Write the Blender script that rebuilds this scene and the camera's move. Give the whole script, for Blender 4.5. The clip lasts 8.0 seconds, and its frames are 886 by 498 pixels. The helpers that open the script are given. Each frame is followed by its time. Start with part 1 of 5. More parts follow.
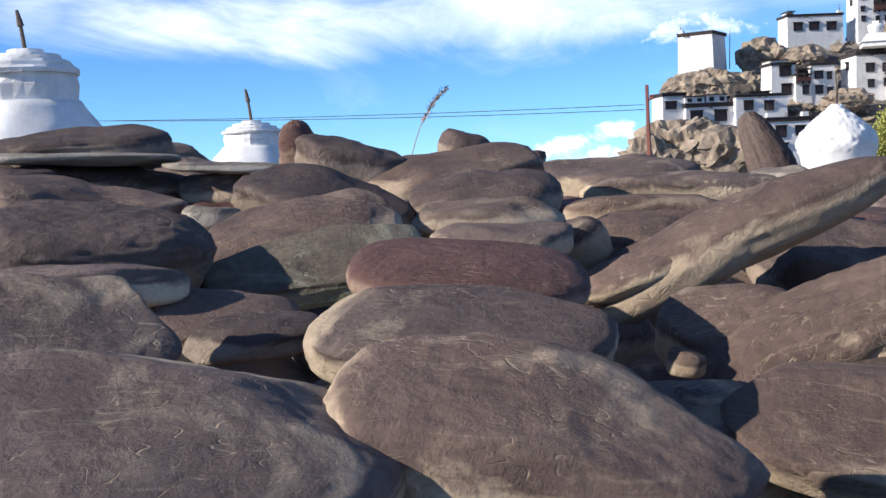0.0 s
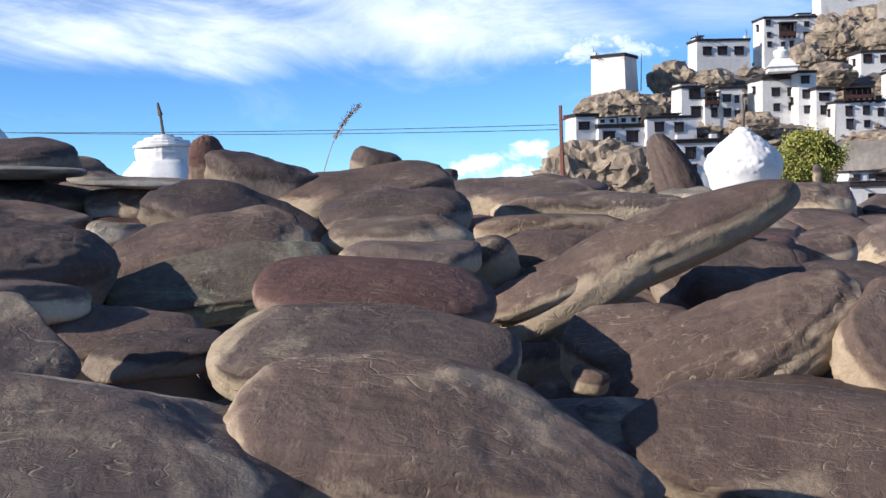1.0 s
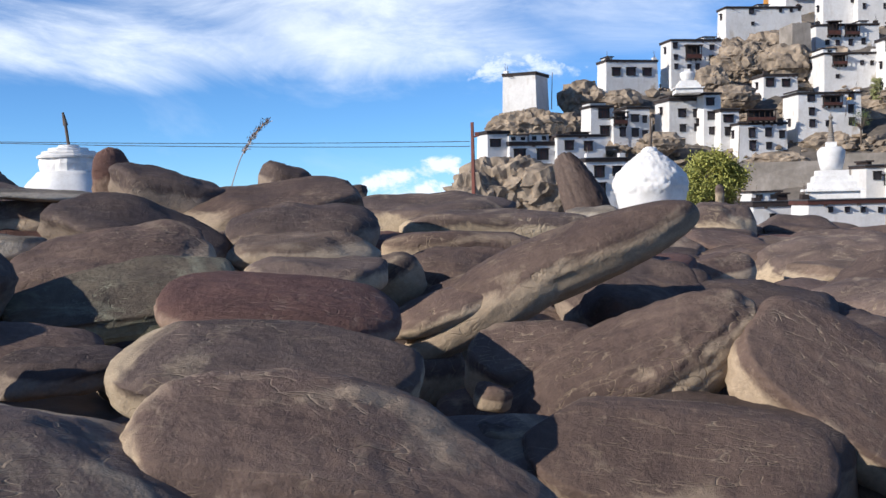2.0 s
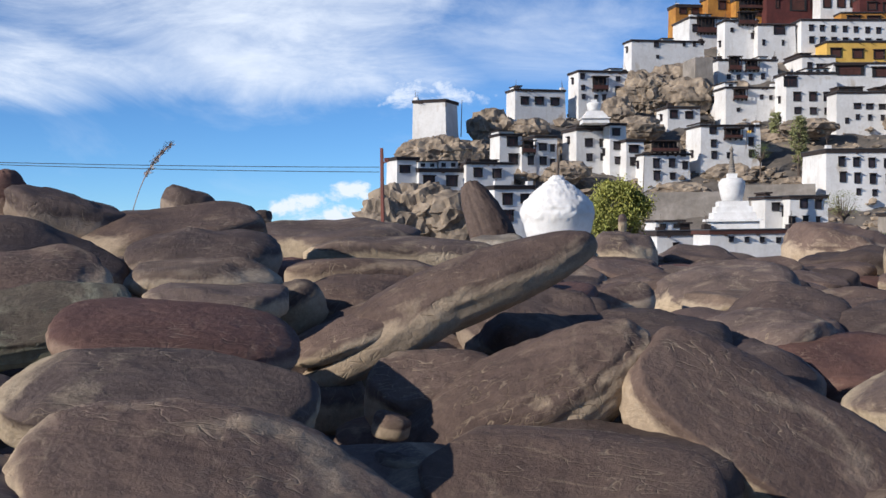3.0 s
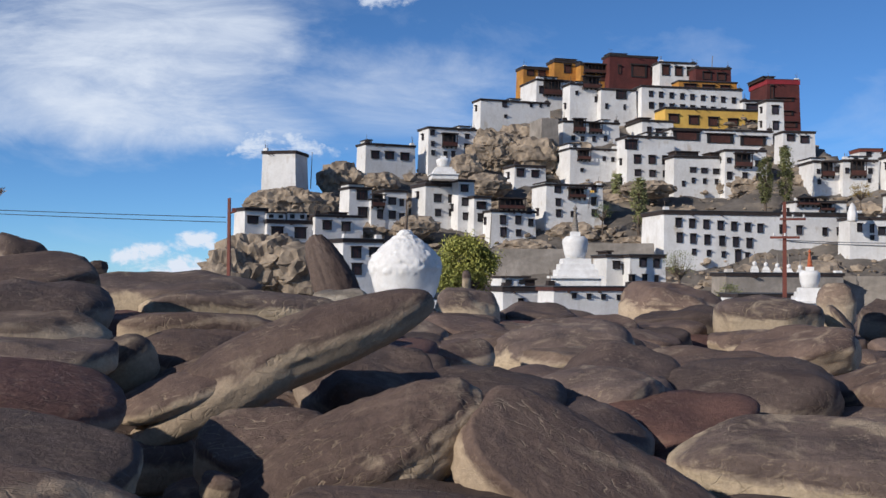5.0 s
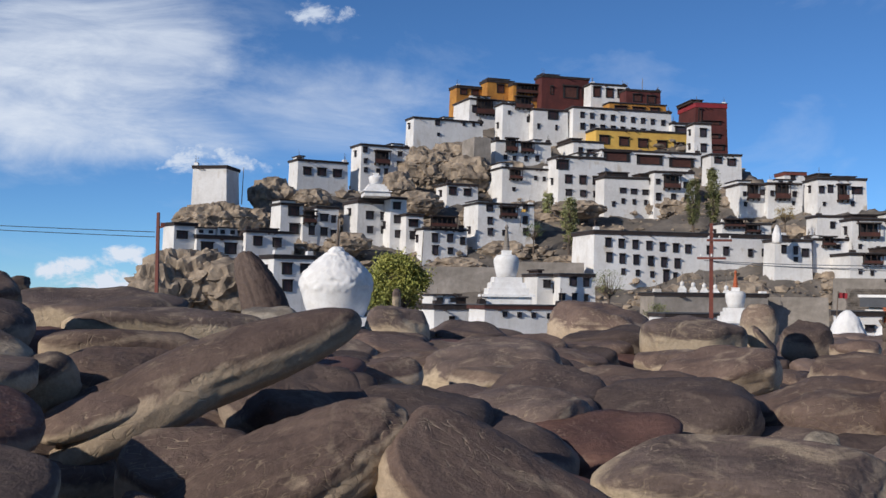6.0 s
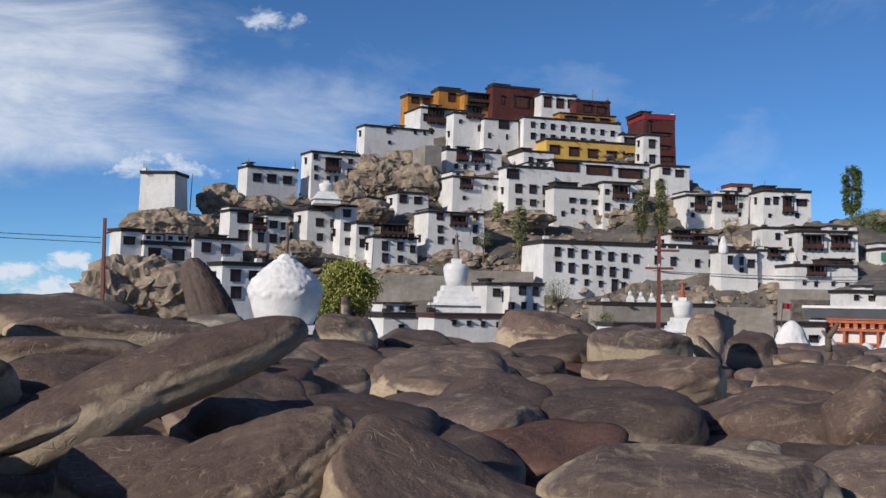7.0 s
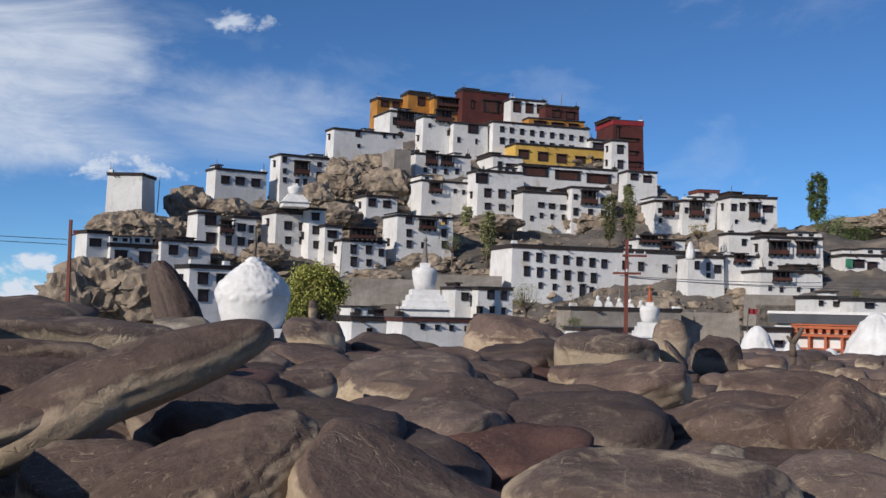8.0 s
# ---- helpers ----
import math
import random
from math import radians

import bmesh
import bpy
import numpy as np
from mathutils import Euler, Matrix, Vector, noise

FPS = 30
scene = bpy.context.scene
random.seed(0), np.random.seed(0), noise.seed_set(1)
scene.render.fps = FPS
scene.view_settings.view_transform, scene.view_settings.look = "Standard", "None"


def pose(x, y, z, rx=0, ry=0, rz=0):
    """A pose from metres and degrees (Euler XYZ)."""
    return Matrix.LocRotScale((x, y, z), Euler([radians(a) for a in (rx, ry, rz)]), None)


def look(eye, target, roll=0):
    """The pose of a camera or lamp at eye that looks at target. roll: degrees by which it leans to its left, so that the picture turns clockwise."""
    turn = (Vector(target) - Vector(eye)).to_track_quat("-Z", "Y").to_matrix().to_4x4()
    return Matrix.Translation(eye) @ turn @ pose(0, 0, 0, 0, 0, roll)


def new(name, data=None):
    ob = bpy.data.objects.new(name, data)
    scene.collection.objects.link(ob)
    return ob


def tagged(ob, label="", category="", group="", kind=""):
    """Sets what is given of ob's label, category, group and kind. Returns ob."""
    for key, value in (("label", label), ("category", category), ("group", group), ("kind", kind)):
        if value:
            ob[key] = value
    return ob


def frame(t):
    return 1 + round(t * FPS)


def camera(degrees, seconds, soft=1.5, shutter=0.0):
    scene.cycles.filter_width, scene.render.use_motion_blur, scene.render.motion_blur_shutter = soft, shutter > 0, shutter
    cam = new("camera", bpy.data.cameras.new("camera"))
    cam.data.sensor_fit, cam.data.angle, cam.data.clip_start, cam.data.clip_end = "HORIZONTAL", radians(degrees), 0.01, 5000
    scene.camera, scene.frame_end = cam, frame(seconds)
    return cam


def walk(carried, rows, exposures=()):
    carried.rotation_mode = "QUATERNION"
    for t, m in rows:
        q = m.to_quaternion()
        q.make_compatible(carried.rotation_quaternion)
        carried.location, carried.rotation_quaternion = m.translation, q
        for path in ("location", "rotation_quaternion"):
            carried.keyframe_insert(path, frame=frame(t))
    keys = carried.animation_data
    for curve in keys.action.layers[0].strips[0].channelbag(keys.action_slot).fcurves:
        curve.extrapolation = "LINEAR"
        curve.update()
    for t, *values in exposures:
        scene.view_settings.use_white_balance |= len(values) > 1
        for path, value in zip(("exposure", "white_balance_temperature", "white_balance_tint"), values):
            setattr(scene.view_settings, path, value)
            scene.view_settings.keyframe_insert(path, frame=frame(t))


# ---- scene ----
cam = camera(42.5, 8.0)
ROWS = [
    (0, 0, 0, 1.75, 86.296, 2.794, -0.181),
    (0.5, 0.004, -0.002, 1.751, 86.623, 2.375, -2.205),
    (1, 0.01, -0.006, 1.751, 86.983, 2.147, -4.439),
    (1.5, 0.013, -0.01, 1.752, 87.264, 1.838, -6.579),
    (3, 0.028, -0.024, 1.758, 88.828, 0.729, -13.449),
    (3.5, 0.031, -0.029, 1.761, 89.636, 0.48, -15.406),
    (4, 0.034, -0.031, 1.764, 90.257, 0.167, -17.399),
    (4.5, 0.04, -0.03, 1.764, 90.882, -0.035, -19.223),
    (6, 0.048, -0.042, 1.769, 92.388, -0.742, -24.512),
    (6.5, 0.05, -0.042, 1.769, 92.617, -0.92, -25.886),
    (7, 0.052, -0.043, 1.77, 92.844, -1.085, -27.042),
    (7.5, 0.057, -0.038, 1.769, 92.987, -1.216, -27.893),
    (8, 0.054, -0.047, 1.77, 93.077, -1.326, -28.628),
]
walk(cam, [(t, pose(x, y, z, rx, ry, rz)) for t, x, y, z, rx, ry, rz in ROWS],
     exposures=[(0.0, 0.50, 5980, 10), (1.5, 0.28, 5980, 10), (3.5, -0.12, 5980, 10), (6.0, -0.32, 6050, 10), (8.0, -0.40, 6050, 10)])

# ---- sky and sun ----
SUN_AZ, SUN_EL = -107.0, 24.5   # degrees clockwise from +y, and above the horizon


def toward(az, el):
    a, e = radians(az), radians(el)
    return Vector((math.sin(a) * math.cos(e), math.cos(a) * math.cos(e), math.sin(e)))


sun = new("sun", bpy.data.lights.new("sun", "SUN"))
sun.data.energy, sun.data.angle, sun.data.color = 5.0, radians(0.5), (1.0, 0.88, 0.73)
sun.matrix_world = look(toward(SUN_AZ, SUN_EL) * 50, (0, 0, 0))

world = bpy.data.worlds.new("sky")
scene.world = world
world.use_nodes = True


def sky_nodes():
    nt = world.node_tree
    N, K = nt.nodes, nt.links
    N.clear()
    out = N.new("ShaderNodeOutputWorld")
    bg = N.new("ShaderNodeBackground")
    bg.inputs[1].default_value = 0.10
    K.new(bg.outputs[0], out.inputs[0])
    sky = N.new("ShaderNodeTexSky")
    sky.sky_type, sky.sun_disc = "NISHITA", False
    sky.sun_elevation, sky.sun_rotation = radians(SUN_EL), radians(SUN_AZ)
    sky.altitude, sky.air_density, sky.dust_density, sky.ozone_density = 3600, 0.85, 0.0, 3.0
    co = N.new("ShaderNodeTexCoord")

    def noise_of(scale, detail, stretch, rough=0.6, dist=0.0):
        mp = N.new("ShaderNodeMapping")
        mp.inputs["Scale"].default_value = stretch
        K.new(co.outputs["Generated"], mp.inputs[0])
        n = N.new("ShaderNodeTexNoise")
        n.inputs["Scale"].default_value, n.inputs["Detail"].default_value = scale, detail
        n.inputs["Roughness"].default_value, n.inputs["Distortion"].default_value = rough, dist
        K.new(mp.outputs[0], n.inputs[0])
        return n.outputs[0]

    def op(kind, a, b, clamp=False):
        m = N.new("ShaderNodeMath")
        m.operation, m.use_clamp = kind, clamp
        for i, q in enumerate((a, b)):
            if isinstance(q, (int, float)):
                m.inputs[i].default_value = q
            else:
                K.new(q, m.inputs[i])
        return m.outputs[0]

    # soft cloud banks: centre (az, el), half sizes in degrees, density
    def bank(az, el, wide, high, dens, noise_socket, gain):
        d = toward(az, el)
        right = toward(az + 90, 0)
        up = right.cross(d)
        s = []
        for axis, size in ((right, wide), (up, high)):
            dot = N.new("ShaderNodeVectorMath")
            dot.operation = "DOT_PRODUCT"
            K.new(co.outputs["Generated"], dot.inputs[0])
            dot.inputs[1].default_value = axis
            s.append(op("POWER", op("ABSOLUTE", op("DIVIDE", dot.outputs["Value"], math.sin(radians(size))), 0), 2))
        front = N.new("ShaderNodeVectorMath")
        front.operation = "DOT_PRODUCT"
        K.new(co.outputs["Generated"], front.inputs[0])
        front.inputs[1].default_value = d
        fall = op("SUBTRACT", 1.0, op("ADD", s[0], s[1]))
        m = op("ADD", op("MAXIMUM", fall, -1.5), op("MULTIPLY", op("SUBTRACT", noise_socket, 0.5), gain))
        m = op("MULTIPLY", m, op("GREATER_THAN", front.outputs["Value"], 0.3))
        ease = N.new("ShaderNodeMapRange")
        ease.interpolation_type = "SMOOTHSTEP"
        ease.inputs[1].default_value, ease.inputs[2].default_value = (-0.25, 1.55) if noise_socket is wisp else (0.1, 1.15)
        K.new(m, ease.inputs[0])
        thin = op("ADD", 0.42, op("MULTIPLY", thread, 1.1)) if noise_socket is wisp else 1.0
        return op("MULTIPLY", op("MULTIPLY", ease.outputs[0], thin), dens)

    wisp = noise_of(4.0, 12, (1, 1, 2.6), 0.62, 0.9)
    thread = noise_of(9.0, 12, (1, 1, 3.5), 0.66, 1.4)
    puff = noise_of(34, 10, (1, 1, 1.5), 0.62, 0.3)
    total = None
    for az, el, wide, high, dens, soft in CLOUDS:
        b = bank(az, el, wide, high, dens, wisp if soft else puff, 4.2 if soft else 4.6)
        total = b if total is None else op("MAXIMUM", total, b)
    veil = op("MULTIPLY", op("SUBTRACT", wisp, 0.52, True), 0.9, True)
    total = op("MAXIMUM", total, veil)
    mix = N.new("ShaderNodeMix")
    mix.data_type = "RGBA"
    K.new(total, mix.inputs[0])
    tint = N.new("ShaderNodeMix")
    tint.data_type, tint.blend_type = "RGBA", "MULTIPLY"
    tint.inputs[0].default_value = 1.0
    K.new(sky.outputs[0], tint.inputs[6])
    tint.inputs[7].default_value = SKY_TINT
    K.new(tint.outputs[2], mix.inputs[6])
    mix.inputs[7].default_value = CLOUD_COLOUR
    K.new(mix.outputs[2], bg.inputs[0])


CLOUD_COLOUR = (9.2, 9.6, 10.2, 1)
SKY_TINT = (0.80, 1.08, 1.26, 1)
CLOUDS = [
    (2.007, 10.303, 11, 2.8, 0.86, 1),
    (-9.567, 8.045, 13, 2.4, 0.95, 1),
    (6.618, 7.877, 9, 1.9, 0.85, 1),
    (18.775, 9.468, 7, 2.4, 0.5, 1),
    (5.807, 10.93, 9, 5, 0.75, 1),
    (12.902, 6.599, 2.9, 0.9, 0.85, 0),
    (17.946, 13.913, 2, 0.7, 0.8, 0),
    (8.867, 1.807, 1.3, 0.6, 1.3, 0),
    (8.123, 0.369, 3, 0.75, 1.3, 0),
    (5.913, 1.085, 1.6, 0.7, 1.2, 0),
    (8.731, 1.832, 0.9, 0.5, 1.2, 0),
    (-19.009, 8.298, 3, 1.5, 0.6, 1),
]
sky_nodes()

# ---- materials ----
MATS = {}


def material(name, base, dark=None, scale=4.0, rough=0.85, bump=0.3, fine=40.0, spread=0.0, island=False, metal=0.0, spots=None, coords="Object", streak=None):
    """Two scales of variation: broad stains and fine grain, with relief from both. spread: how far single objects differ."""
    if name in MATS:
        return MATS[name]
    m = bpy.data.materials.new(name)
    m.use_nodes = True
    N, K = m.node_tree.nodes, m.node_tree.links
    p = N["Principled BSDF"]
    p.inputs["Roughness"].default_value, p.inputs["Metallic"].default_value = rough, metal
    co = N.new("ShaderNodeTexCoord").outputs[coords]
    big, small = N.new("ShaderNodeTexNoise"), N.new("ShaderNodeTexNoise")
    for n, s, d in ((big, scale, 5), (small, fine, 8)):
        K.new(co, n.inputs["Vector"])
        n.inputs["Scale"].default_value, n.inputs["Detail"].default_value = s, d
        n.inputs["Roughness"].default_value = 0.62
    ramp = N.new("ShaderNodeValToRGB")
    dark = dark or tuple(c * 0.6 for c in base)
    ramp.color_ramp.elements[0].position, ramp.color_ramp.elements[1].position = 0.32, 0.66
    ramp.color_ramp.elements[0].color, ramp.color_ramp.elements[1].color = (*dark, 1), (*base, 1)
    K.new(big.outputs[0], ramp.inputs[0])
    last = ramp.outputs[0]
    grain = N.new("ShaderNodeMix")
    grain.data_type, grain.blend_type = "RGBA", "OVERLAY"
    grain.inputs[0].default_value = 0.35
    K.new(last, grain.inputs[6])
    K.new(small.outputs[0], grain.inputs[7])
    last = grain.outputs[2]
    if spots:
        n = N.new("ShaderNodeTexNoise")
        n.inputs["Scale"].default_value, n.inputs["Detail"].default_value = spots[1], 9
        K.new(co, n.inputs["Vector"])
        r = N.new("ShaderNodeMapRange")
        r.inputs[1].default_value, r.inputs[2].default_value = spots[2], spots[2] + 0.12
        K.new(n.outputs[0], r.inputs[0])
        mx = N.new("ShaderNodeMix")
        mx.data_type = "RGBA"
        K.new(r.outputs[0], mx.inputs[0])
        K.new(last, mx.inputs[6])
        mx.inputs[7].default_value = (*spots[0], 1)
        last = mx.outputs[2]
    if streak:   # rain streaks, drawn out down the wall
        mp = N.new("ShaderNodeMapping")
        mp.inputs["Scale"].default_value = (1.0, 1.0, 0.16)
        K.new(co, mp.inputs[0])
        n = N.new("ShaderNodeTexNoise")
        n.inputs["Scale"].default_value, n.inputs["Detail"].default_value = 1.5, 10
        n.inputs["Roughness"].default_value = 0.65
        K.new(mp.outputs[0], n.inputs["Vector"])
        r = N.new("ShaderNodeMapRange")
        r.inputs[1].default_value, r.inputs[2].default_value, r.inputs[4].default_value = 0.54, 0.80, 0.45
        K.new(n.outputs[0], r.inputs[0])
        mx = N.new("ShaderNodeMix")
        mx.data_type = "RGBA"
        K.new(r.outputs[0], mx.inputs[0])
        K.new(last, mx.inputs[6])
        mx.inputs[7].default_value = (*streak, 1)
        last = mx.outputs[2]
    if spread:
        h = N.new("ShaderNodeHueSaturation")
        r = N.new("ShaderNodeMapRange")
        r.inputs[3].default_value, r.inputs[4].default_value = 1 - spread, 1 + spread
        src = N.new("ShaderNodeNewGeometry").outputs["Random Per Island"] if island else N.new("ShaderNodeObjectInfo").outputs["Random"]
        K.new(src, r.inputs[0])
        K.new(r.outputs[0], h.inputs["Value"])
        K.new(last, h.inputs["Color"])
        last = h.outputs[0]
    K.new(last, p.inputs["Base Color"])
    add = N.new("ShaderNodeMath")
    add.operation = "MULTIPLY_ADD"
    add.inputs[1].default_value = 0.35
    K.new(small.outputs[0], add.inputs[0])
    K.new(big.outputs[0], add.inputs[2])
    b = N.new("ShaderNodeBump")
    b.inputs["Strength"].default_value, b.inputs["Distance"].default_value = bump, 0.3 / fine
    K.new(add.outputs[0], b.inputs["Height"])
    K.new(b.outputs[0], p.inputs["Normal"])
    MATS[name] = m
    return m


WHITEWASH = material("whitewash", (0.80, 0.79, 0.77), (0.62, 0.60, 0.57), 0.25, 0.9, 0.5, 3.0, 0.05, spots=((0.52, 0.46, 0.38), 0.45, 0.60), streak=(0.46, 0.41, 0.35))
PLASTER = material("old_plaster", (0.36, 0.32, 0.28), (0.17, 0.15, 0.125), 0.22, 0.9, 0.5, 2.0)
CHORTEN_WHITE = material("chorten_lime", (0.82, 0.81, 0.79), (0.66, 0.64, 0.61), 1.2, 0.9, 0.6, 9.0)
ROOF_DARK = material("roof_band_brushwood", (0.045, 0.032, 0.030), (0.02, 0.016, 0.016), 1.5, 0.95, 0.6, 14.0, 0.2)
MAROON = material("maroon_wall", (0.115, 0.028, 0.024), (0.06, 0.016, 0.015), 0.4, 0.9, 0.4, 5.0)
# maroon as the sun brightens it, painted on a roof band; also flag cloth
CRIMSON = material("crimson_lit_maroon_and_flag", (0.30, 0.025, 0.035), (0.19, 0.02, 0.028), 0.4, 0.9, 0.4, 5.0)
OCHRE = material("ochre_wall", (0.52, 0.25, 0.045), (0.30, 0.13, 0.03), 0.4, 0.9, 0.4, 5.0)
YELLOW = material("yellow_wall", (0.70, 0.45, 0.10), (0.52, 0.31, 0.07), 0.4, 0.9, 0.4, 5.0)
# black of the window surrounds; also of panels that stand in for shade
FRAME_AND_SHADE_BLACK = material("window_surround_and_shade", (0.020, 0.018, 0.020), (0.012, 0.011, 0.012), 1.5, 0.8, 0.3, 12.0)
PANE = material("window_pane", (0.050, 0.035, 0.040), (0.020, 0.018, 0.024), 0.7, 0.5, 0.05, 6.0, 0.5)
DARK_TIMBER = material("dark_timber", (0.048, 0.028, 0.022), (0.022, 0.014, 0.012), 1.0, 0.85, 0.4, 9.0)
WOOD_RED = material("red_brown_timber", (0.10, 0.035, 0.025), (0.05, 0.02, 0.016), 1.0, 0.8, 0.4, 9.0)
ORANGE = material("orange_timber", (0.48, 0.13, 0.05), (0.36, 0.09, 0.035), 1.0, 0.7, 0.3, 9.0)
GREEN = material("green_sheet", (0.02, 0.22, 0.12), (0.015, 0.14, 0.08), 1.0, 0.5, 0.1, 9.0)
GREY_SLATE = material("grey_band", (0.085, 0.09, 0.10), (0.06, 0.062, 0.07), 0.6, 0.9, 0.3, 6.0)
RUST = material("rusty_steel", (0.20, 0.055, 0.035), (0.12, 0.035, 0.025), 2.0, 0.7, 0.3, 20.0)
WIRE = material("cable", (0.05, 0.05, 0.055), None, 3.0, 0.5, 0.05, 20.0)
WIRE_PALE = material("pale_cable", (0.5, 0.5, 0.5), None, 3.0, 0.4, 0.05, 20.0, metal=0.5)
BARK = material("bark", (0.16, 0.12, 0.09), None, 4.0, 0.9, 0.6, 25.0)
LEAF = material("willow_leaf", (0.36, 0.35, 0.08), (0.20, 0.22, 0.05), 0.8, 0.7, 0.1, 8.0, 0.45, island=True)
LEAF_DARK = material("poplar_leaf", (0.12, 0.16, 0.045), (0.065, 0.095, 0.028), 0.8, 0.7, 0.1, 8.0, 0.45, island=True)
LEAF_GREY = material("grey_green_leaf", (0.27, 0.275, 0.11), (0.16, 0.17, 0.07), 0.8, 0.7, 0.1, 8.0, 0.4, island=True)
LEAF_GOLD = material("yellow_leaf", (0.30, 0.20, 0.02), (0.18, 0.13, 0.02), 0.8, 0.7, 0.1, 8.0, 0.4, island=True)
GROUND = material("hillside_rock", (0.185, 0.16, 0.135), (0.075, 0.065, 0.056), 0.16, 0.95, 1.0, 1.6, spots=((0.25, 0.205, 0.155), 0.3, 0.56))
CRAG = material("crag_rock", (0.42, 0.335, 0.245), (0.11, 0.088, 0.068), 0.45, 0.95, 1.0, 1.6)
RUBBLE = material("rubble", (0.22, 0.19, 0.16), (0.10, 0.085, 0.075), 2.0, 0.95, 0.8, 12.0)


# ---- building helpers ----
def mesh_of(name, bm, mat, smooth=False):
    me = bpy.data.meshes.new(name)
    bm.to_mesh(me)
    bm.free()
    me.materials.append(mat)
    if smooth:
        me.shade_smooth()
    return me


def part(name, bm, mat, parent, label="", smooth=False):
    ob = new(name, mesh_of(name, bm, mat, smooth))
    ob.parent = parent
    return tagged(ob, label)


def shared(name, me, parent, at):
    ob = new(name, me)
    ob.parent = parent
    ob.matrix_basis = at
    return ob


def box(bm, x0, x1, y0, y1, z0, z1, taper=0.0):
    """A block; taper draws its top in on every side."""
    k = taper
    vs = [bm.verts.new(p) for p in ((x0, y0, z0), (x1, y0, z0), (x1, y1, z0), (x0, y1, z0),
                                    (x0 + k, y0 + k, z1), (x1 - k, y0 + k, z1), (x1 - k, y1 - k, z1), (x0 + k, y1 - k, z1))]
    for q in ((3, 2, 1, 0), (4, 5, 6, 7), (0, 1, 5, 4), (1, 2, 6, 5), (2, 3, 7, 6), (3, 0, 4, 7)):
        bm.faces.new([vs[i] for i in q])


def rod(bm, a, b, r0, r1=None, n=8):
    a, b = Vector(a), Vector(b)
    r1 = r0 if r1 is None else r1
    m = (b - a).to_track_quat("Z", "Y").to_matrix()
    rings = []
    for p, r in ((a, r0), (b, r1)):
        rings.append([bm.verts.new(p + m @ Vector((r * math.cos(2 * math.pi * i / n), r * math.sin(2 * math.pi * i / n), 0))) for i in range(n)])
    for i in range(n):
        bm.faces.new((rings[0][i], rings[0][(i + 1) % n], rings[1][(i + 1) % n], rings[1][i]))
    bm.faces.new(rings[0][::-1])
    bm.faces.new(rings[1])


def lathe(bm, profile, n=32, wob=0.0, seed=0):
    """A turned form from (radius, height) pairs, a little uneven."""
    rings = []
    for r, z in profile:
        ring = []
        for i in range(n):
            a = 2 * math.pi * i / n
            q = r * (1 + wob * noise.noise(Vector((math.cos(a) * 2, math.sin(a) * 2, z * 1.5 + seed))))
            ring.append(bm.verts.new((q * math.cos(a), q * math.sin(a), z)))
        rings.append(ring)
    for a, b in zip(rings, rings[1:]):
        for i in range(n):
            bm.faces.new((a[i], a[(i + 1) % n], b[(i + 1) % n], b[i]))
    bm.faces.new(rings[0][::-1])
    bm.faces.new(rings[-1])


def thing(name, m, label, category, group="", kind=""):
    ob = new(name)
    ob.matrix_world = m
    return tagged(ob, label, category, group, kind)


# windows share their meshes by size
WINDOWS = {}


def window_meshes(w, h, style):
    key = (round(w, 1), round(h, 1), style)
    if key not in WINDOWS:
        w, h = max(key[0], 0.3), max(key[1], 0.3)
        bm = bmesh.new()   # black surround, wider at the foot, open in the middle
        t, d = 0.16 * w, 0.10
        for s in (-1, 1):
            x0, x1 = sorted((s * w / 2, s * (w / 2 + t)))
            box(bm, x0, x1, -d, 0.02, -0.05, h)
        box(bm, -w / 2 - t, w / 2 + t, -d, 0.02, -0.12 * h, -0.05)
        frame_me = mesh_of("surround", bm, FRAME_AND_SHADE_BLACK)
        bm = bmesh.new()
        box(bm, -w / 2 - 1.5 * t, w / 2 + 1.5 * t, -0.34, 0.02, h, h + 0.10 * h)
        box(bm, -w / 2 - 1.1 * t, w / 2 + 1.1 * t, -0.22, 0.02, h - 0.06 * h, h)
        lintel_me = mesh_of("lintel", bm, ROOF_DARK if style != "red" else WOOD_RED)
        bm = bmesh.new()
        box(bm, -w / 2, w / 2, -0.02, 0.02, -0.05, h)
        pane_me = mesh_of("pane", bm, PANE if style != "maroon" else WOOD_RED)
        bm = bmesh.new()
        for i in (1, 2):
            x = -w / 2 + w * i / 3
            box(bm, x - 0.03, x + 0.03, -0.05, 0.02, -0.05, h - 0.06 * h)
        box(bm, -w / 2, w / 2, -0.046, 0.02, h * 0.6, h * 0.6 + 0.06)
        bar_me = mesh_of("glazing_lattice", bm, WOOD_RED)
        WINDOWS[key] = (frame_me, lintel_me, pane_me, bar_me)
    return WINDOWS[key]


def add_window(parent, x, y, z, w, h, style="", turn=0.0):
    f, l, p, b = window_meshes(w, h, style)
    win = shared("window", f, parent, pose(x, y, z, 0, 0, turn))
    shared("lintel", l, win, Matrix())
    shared("pane", p, win, Matrix())
    if w > 0.9:
        shared("glazing_lattice", b, win, Matrix())


